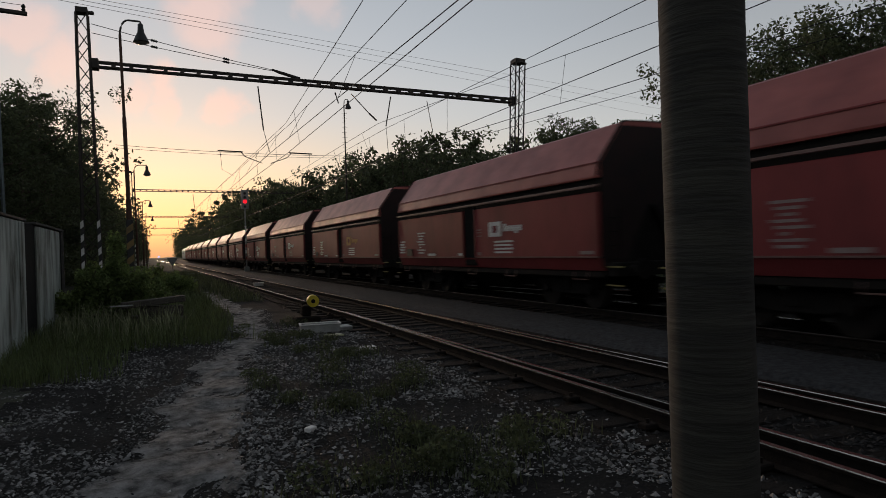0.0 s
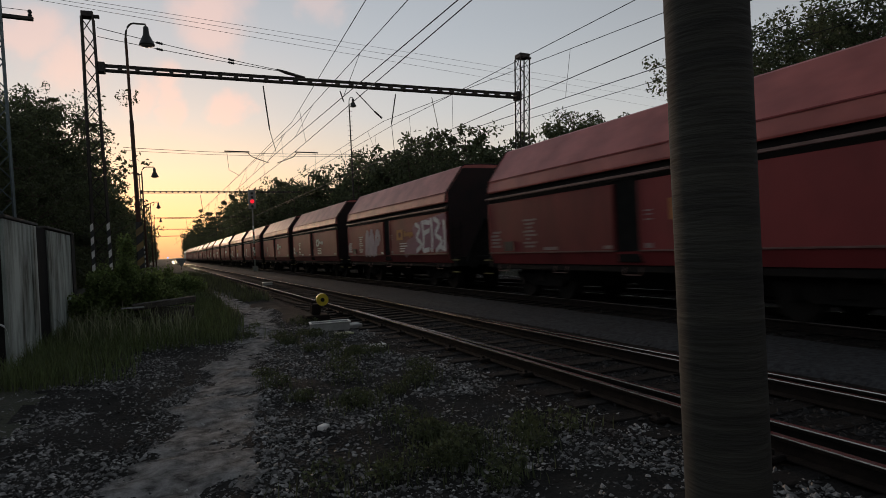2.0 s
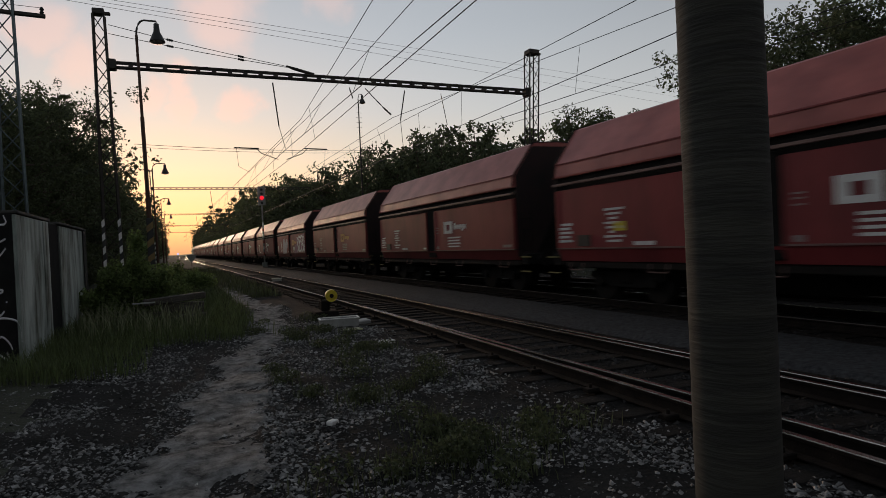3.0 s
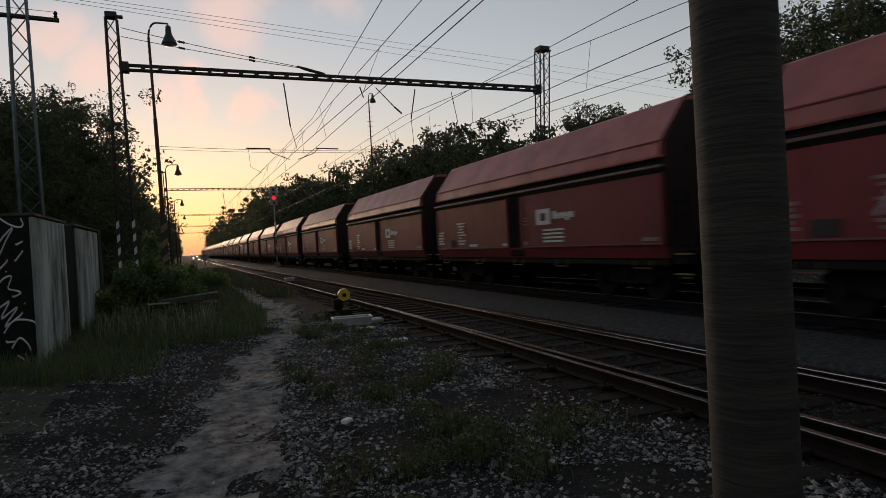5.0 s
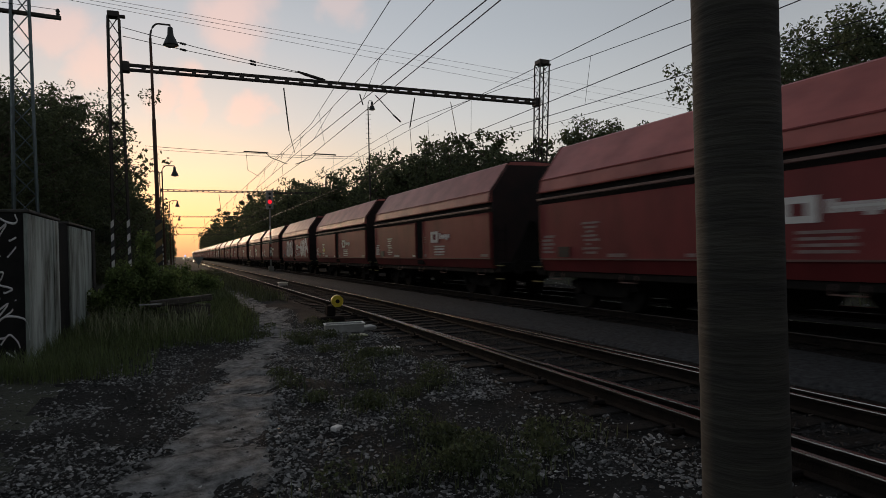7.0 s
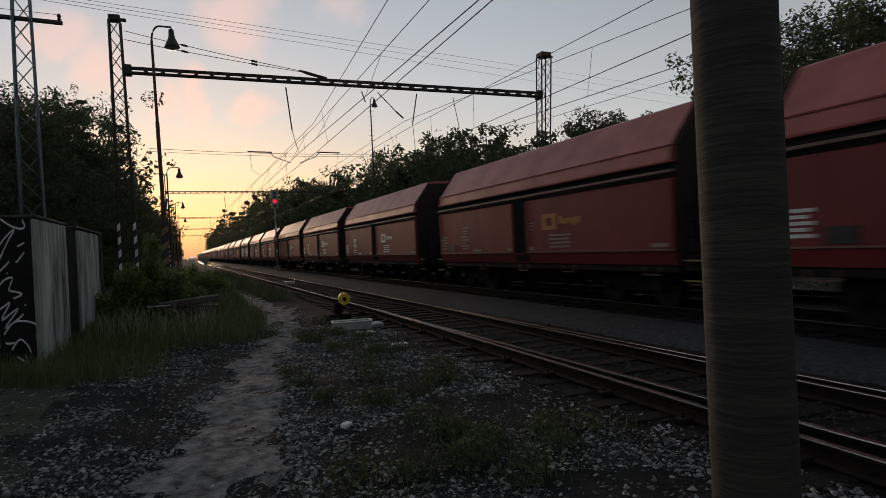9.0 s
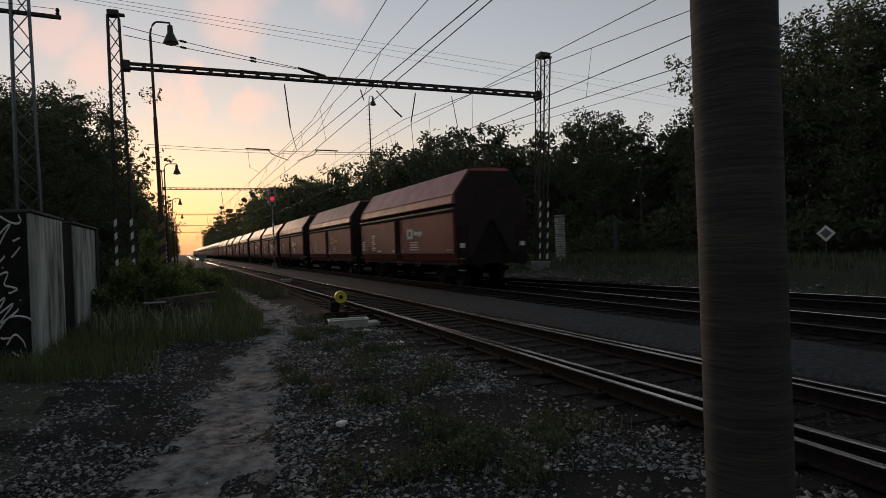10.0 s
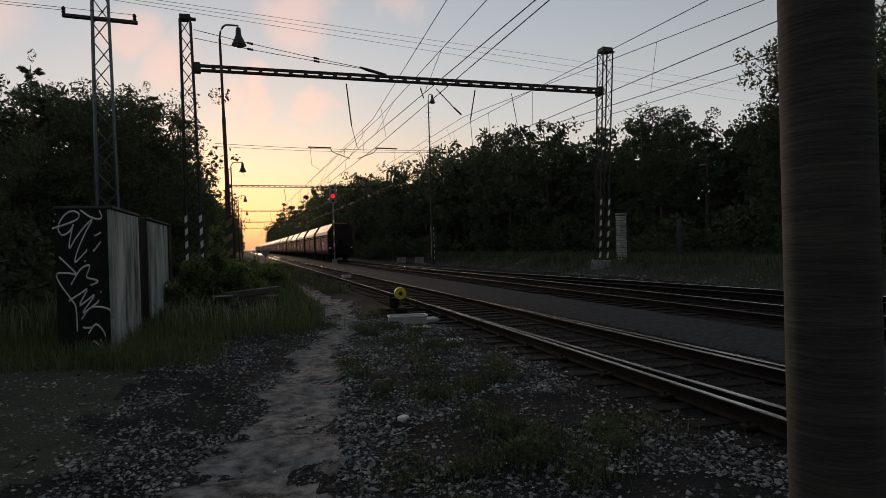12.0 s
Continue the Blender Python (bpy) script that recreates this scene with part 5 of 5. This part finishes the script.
EXTRA_TREES = [(-6.3, 31.0, 1, 9.4), (-5.4, 35.0, 0, 10.2), (-7.6, 28.0, 4, 8.4), (-3.9, 44.0, 2, 11.0), (-4.9, 38.0, 3, 11.0), (-5.0, 41.0, 0, 9.0)]
plant_forest()


def far_wood(name, x0, x1, y0, y1, h, n, seed, grow=0.0, size=0.46):
    r = np.random.RandomState(seed)
    pts = []
    for k in range(n):
        x, y = r.uniform(x0, x1), y0 + (y1 - y0) * (k + r.uniform(0, 1)) / n
        hh = h * r.uniform(0.75, 1.1) * (1 - grow * (1 - smooth01((y - 120) / 190.0)))
        for z in np.linspace(0.12, 1.0, 9):
            rad = 2.6 * math.sin(math.pi * (0.12 + 0.82 * z)) ** 0.6 * r.uniform(0.7, 1.2)
            pts.append(cloud(r, (x + r.normal() * 0.6, y + r.normal() * 0.6, hh * z), rad, 34, 0.6))
    ob = new(name, leaf_mesh(name, np.concatenate(pts), size, seed, M_LEAF))
    return tagged(ob, "distant dark wood along the railway", "woods", kind="stuff")


far_wood("far_wood", 15.2, 32, 140, 620, 20.0, 170, 31, 0.3)
far_wood("far_wood", -40, -4.5, 180, 620, 13.5, 130, 32)
far_wood("wood_interior", 30.5, 38, -60, 140, 9.2, 170, 33, 0.0, 0.30)
far_wood("wood_interior", 23, 33, 45, 140, 10.0, 110, 36, 0.0, 0.30)
far_wood("wood_interior", 30.5, 35, 12, 62, 9.2, 90, 37, 0.0, 0.28)
far_wood("wood_interior", -22, -12.5, -30, 180, 6.4, 150, 34, 0.0, 0.26)
far_wood("wood_behind", -60, 60, -70, -50, 11, 70, 35)


def undergrowth(name, spots, seed, size, mat, label, cat="undergrowth"):
    r = np.random.RandomState(seed)
    pts = [cloud(r, (x, y, ground_z(x, y) + h * 0.5), rad, n, h / (2 * rad)) for x, y, rad, h, n in spots]
    ob = new(name, leaf_mesh(name, np.concatenate(pts), size, seed, mat))
    return tagged(ob, label, cat, kind="stuff")


r = random.Random(5)
undergrowth("undergrowth", [(RIGHT_EDGE(y) - 1.5 + r.uniform(-1.5, 2.5), y, r.uniform(0.8, 1.6), r.uniform(1.0, 3.4), 300) for y in np.arange(6, 130, 0.8)], 41, 0.14, M_LEAF, "dense dark undergrowth at the foot of the wood")
undergrowth("undergrowth", [(LEFT_EDGE(y) + 1.2 + r.uniform(-1.5, 1.2), y, r.uniform(0.8, 1.5), r.uniform(1.0, 3.2), 300) for y in np.arange(14, 120, 0.8)], 42, 0.13, M_LEAF, "dense dark undergrowth at the foot of the wood")


def bush(x, y, w, h, seed, n=26):
    r = np.random.RandomState(seed)
    e = empty("bush", pose(x, y, ground_z(x, y)), "leafy green bush growing beside the hut", "bush", "bushes")
    pts = []
    for k in range(n):
        a, q = r.uniform(0, 6.28), r.uniform(0, 1) ** 0.6
        tip = Vector((math.cos(a) * w * q * 0.5, math.sin(a) * w * q * 0.5, h * r.uniform(0.35, 1.0) * (1 - 0.45 * q)))
        part("stem", tube([(tip.x * 0.2, tip.y * 0.2, -0.02), (tip.x * 0.6, tip.y * 0.6, tip.z * 0.6), tip], [0.014, 0.01, 0.004], 4), M_BARK, e)
        for u in (0.45, 0.7, 0.9, 1.0):
            pts.append(cloud(r, tuple(tip * u), 0.20, 62, 0.9))
    lv = new("foliage", leaf_mesh("foliage", np.concatenate(pts), 0.05, seed, M_BUSH))
    lv.parent = e
    return e


M_BUSH = material("bush_leaves", (0.13, 0.185, 0.058), 0.6, second=(0.18, 0.235, 0.08), scale=2, vary=0.5, island=True, leafy=0.55)
bush(-0.95, 18.9, 1.7, 2.3, 51, 56)
bush(-1.6, 18.6, 1.3, 1.5, 52)
bush(-0.3, 19.6, 1.6, 1.35, 53)
bush(-0.4, 25.0, 2.8, 1.8, 54, 36)
bush(0.6, 28.5, 2.2, 1.1, 55)


def grass(name, count, place, hmin, hmax, seed, mat, label, width=0.006):
    """Bent tapering blades, three faces each."""
    r = random.Random(seed)
    verts, faces = [], []
    k = 0
    while k < count:
        x, y = place(r)
        if path_weight(x, y) > 0.25 and r.random() < 0.93:
            k += 1
            continue
        z, h, a = ground_z(x, y) - 0.01, r.uniform(hmin, hmax), r.uniform(0, 6.28)
        dx, dy, bend = math.cos(a), math.sin(a), r.uniform(0.1, 0.65) * h
        n = len(verts)
        for s, w in ((0, 1.0), (0.5, 0.8)):
            o = bend * s * s
            verts += [(x + dx * o - dy * width * w, y + dy * o + dx * width * w, z + h * s), (x + dx * o + dy * width * w, y + dy * o - dx * width * w, z + h * s)]
        verts.append((x + dx * bend, y + dy * bend, z + h * 0.95))
        faces += [(n, n + 1, n + 3, n + 2), (n + 2, n + 3, n + 4)]
        k += 1
    me = bpy.data.meshes.new(name)
    me.from_pydata(verts, [], faces)
    me.materials.append(mat)
    return tagged(new(name, me), label, "grass", kind="stuff")


def clumps(centres):
    def place(r):
        x, y, s = centres[r.randrange(len(centres))]
        return x + r.gauss(0, s), y + r.gauss(0, s)
    return place


grass("grass", 24000, lambda r: (-1.0 - abs(r.gauss(0, 2.2)) + 0.6 * math.sin(r.uniform(0, 6)), r.uniform(10.2, 24)), 0.10, 0.42, 61, M_GRASS, "long unmown grass beside the hut")
grass("grass", 16000, lambda r: (r.uniform(-1.2, 1.6) + r.gauss(0, 0.3), r.uniform(13, 32)), 0.1, 0.45, 62, M_GRASS, "long unmown grass along the footpath")
grass("seed_heads", 700, lambda r: (r.uniform(-2.0, 0.6), r.uniform(14, 21)), 0.45, 0.85, 63, M_STRAW, "pale dry grass stems with seed heads", 0.009)
wr = random.Random(77)
WEEDS = [(wr.uniform(1.0, 3.3), wr.uniform(3.5, 16), wr.uniform(0.08, 0.22)) for _ in range(46)] + [(2.0, 4.6, 0.2), (2.25, 4.9, 0.22), (2.1, 5.3, 0.16), (1.9, 6.9, 0.2)] * 3
grass("weeds", 3600, clumps(WEEDS), 0.04, 0.20, 64, M_WEED, "low green weeds growing through the gravel", 0.005)
BANK = [(15.9 + abs(wr.gauss(0, 3.6)), wr.uniform(9, 62), wr.uniform(0.2, 0.7)) for _ in range(220)]
grass("grass", 26000, clumps(BANK), 0.10, 0.5, 65, M_WEED, "rough grass on the far bank", 0.012)


grass("grass", 9000, lambda r: (r.uniform(-1.5, 3.6), 24 + 46 * r.random() ** 1.3), 0.12, 0.5, 66, M_WEED, "rough grass between the lamps and the track", 0.014)
grass("seed_heads", 700, lambda r: (r.uniform(-7.5, -3.6), r.uniform(13, 19)), 0.5, 0.95, 67, M_STRAW, "pale dry grass stems with seed heads", 0.009)
grass("grass", 7000, lambda r: (r.uniform(-8.0, -3.4), r.uniform(11, 19)), 0.15, 0.55, 68, M_GRASS, "long unmown grass behind the hut")


# ---- loose stones ----
def stones(name, count, place, smin, smax, seed, mat, label):
    r = np.random.RandomState(seed)
    pr = random.Random(seed)
    verts, faces = [], []
    base = np.array([(1, 0, 0), (0, 1, 0), (-1, 0, 0), (0, -1, 0), (0.3, 0.2, 1), (0.1, -0.2, -1)], float)
    tri = [(0, 1, 4), (1, 2, 4), (2, 3, 4), (3, 0, 4), (1, 0, 5), (2, 1, 5), (3, 2, 5), (0, 3, 5)]
    for k in range(count):
        x, y = place(pr)
        s = smin + (smax - smin) * pr.random() ** 3.2
        pts = base * (1 + r.uniform(-0.3, 0.3, size=(6, 3))) * np.array((s, s * pr.uniform(0.5, 0.9), s * pr.uniform(0.3, 0.75)))
        a, b = pr.uniform(0, 6.28), pr.gauss(0, 0.3)
        ca, sa = math.cos(a), math.sin(a)
        z = ground_z(x, y) + s * 0.12
        n = len(verts)
        for px_, py_, pz_ in pts:
            verts.append((x + ca * px_ - sa * py_, y + sa * px_ + ca * py_, z + pz_ + b * px_))
        faces += [(n + i, n + j, n + l) for i, j, l in tri]
    me = bpy.data.meshes.new(name)
    me.from_pydata(verts, [], faces)
    me.materials.append(mat)
    return tagged(new(name, me), label, "gravel", kind="stuff")


def near_place(r):
    y = 2.2 + 14 * r.random() ** 1.6
    x = r.uniform(-3.2, 4.0)
    for _ in range(3):
        bare = noise.noise((x * 0.9, y * 0.6, 4.0)) < -0.12
        if (path_weight(x, y) < 0.45 and not bare and x > -1.5) or r.random() < 0.16:
            break
        x = r.uniform(-3.2, 4.0)
    return x, y


stones("gravel", 48000, near_place, 0.007, 0.036, 71, M_STONE, "pale angular stones scattered over dark soil")
M_WALKSTONE = material("grey_chippings", (0.030, 0.032, 0.034), 0.7, second=(0.085, 0.088, 0.092), scale=3, vary=0.8, island=True, spec=0.3)


def edge_place(r):
    y = 2.4 + 18 * r.random() ** 1.5
    c, w = path_centre(y)
    return c + r.choice((-1, 1)) * w * r.uniform(0.3, 1.5), y


stones("gravel", 9000, edge_place, 0.006, 0.030, 74, M_STONE, "stones trodden into the edges of the path")
stones("gravel", 5000, lambda r: (r.uniform(-3.2, 4.0), r.uniform(-9, 2.3)), 0.015, 0.06, 77, M_STONE, "pale angular stones scattered over dark soil")
stones("gravel", 1500, near_place, 0.008, 0.026, 75, M_PALESTONE, "scattered near-white pebbles")
stones("gravel", 5000, lambda r: (14.6 + abs(r.gauss(0, 0.9)), r.uniform(9, 60)), 0.02, 0.07, 76, M_STONE, "stones along the foot of the far bank")
stones("gravel", 9000, lambda r: (r.uniform(6.85, 8.6), 3 + 30 * r.random() ** 1.5), 0.008, 0.022, 78, M_WALKSTONE, "fine grey gravel of the walkway")
undergrowth("weed_leaves", [(x, y, 0.11 + 0.5 * s, 0.10 + 0.5 * s, 150) for x, y, s in WEEDS], 79, 0.02, M_WEED, "low leafy weeds growing through the gravel", "weeds")
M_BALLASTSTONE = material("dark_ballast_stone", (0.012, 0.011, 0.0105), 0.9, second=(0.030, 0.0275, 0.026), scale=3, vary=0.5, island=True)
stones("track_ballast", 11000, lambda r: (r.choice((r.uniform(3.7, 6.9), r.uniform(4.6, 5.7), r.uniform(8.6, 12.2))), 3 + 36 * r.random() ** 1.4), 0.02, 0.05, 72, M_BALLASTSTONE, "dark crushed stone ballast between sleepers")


# ---- movement: the train leaves along the line at a steady speed ----
# seconds, place along the line of the last wagon's rear end
TAIL = ((0.0, -237.0), (1.5, -198.2), (3.0, -159.3), (5.0, -106.6), (6.0, -80.9), (7.0, -55.3), (9.0, -4.6), (10.0, 20.8), (10.5, 33.55), (11.0, 46.35), (11.5, 59.3), (12.0, 72.4))
# wagons whose couplings stand looser or tighter than the rest
SLACK = {2: 0.4, 4: -0.6, 6: -0.55, 9: -0.7, 12: -0.2, 13: -0.15, 14: 0.55, 15: 0.5}


def on_line(y):
    """A vehicle on the main line, its middle at y along the track."""
    return pose(TRAIN_X + LINE * y, y, 0.154, 0, 0, math.degrees(-LINE))


def motions():
    for k, w in enumerate(WAGONS):
        walk(w, [(t, on_line(tail + PITCH * k + SLACK.get(k, 0.0) + H)) for t, tail in TAIL])
    walk(LOCO, [(t, on_line(tail + PITCH * len(WAGONS) + 7.7)) for t, tail in TAIL])


motions()
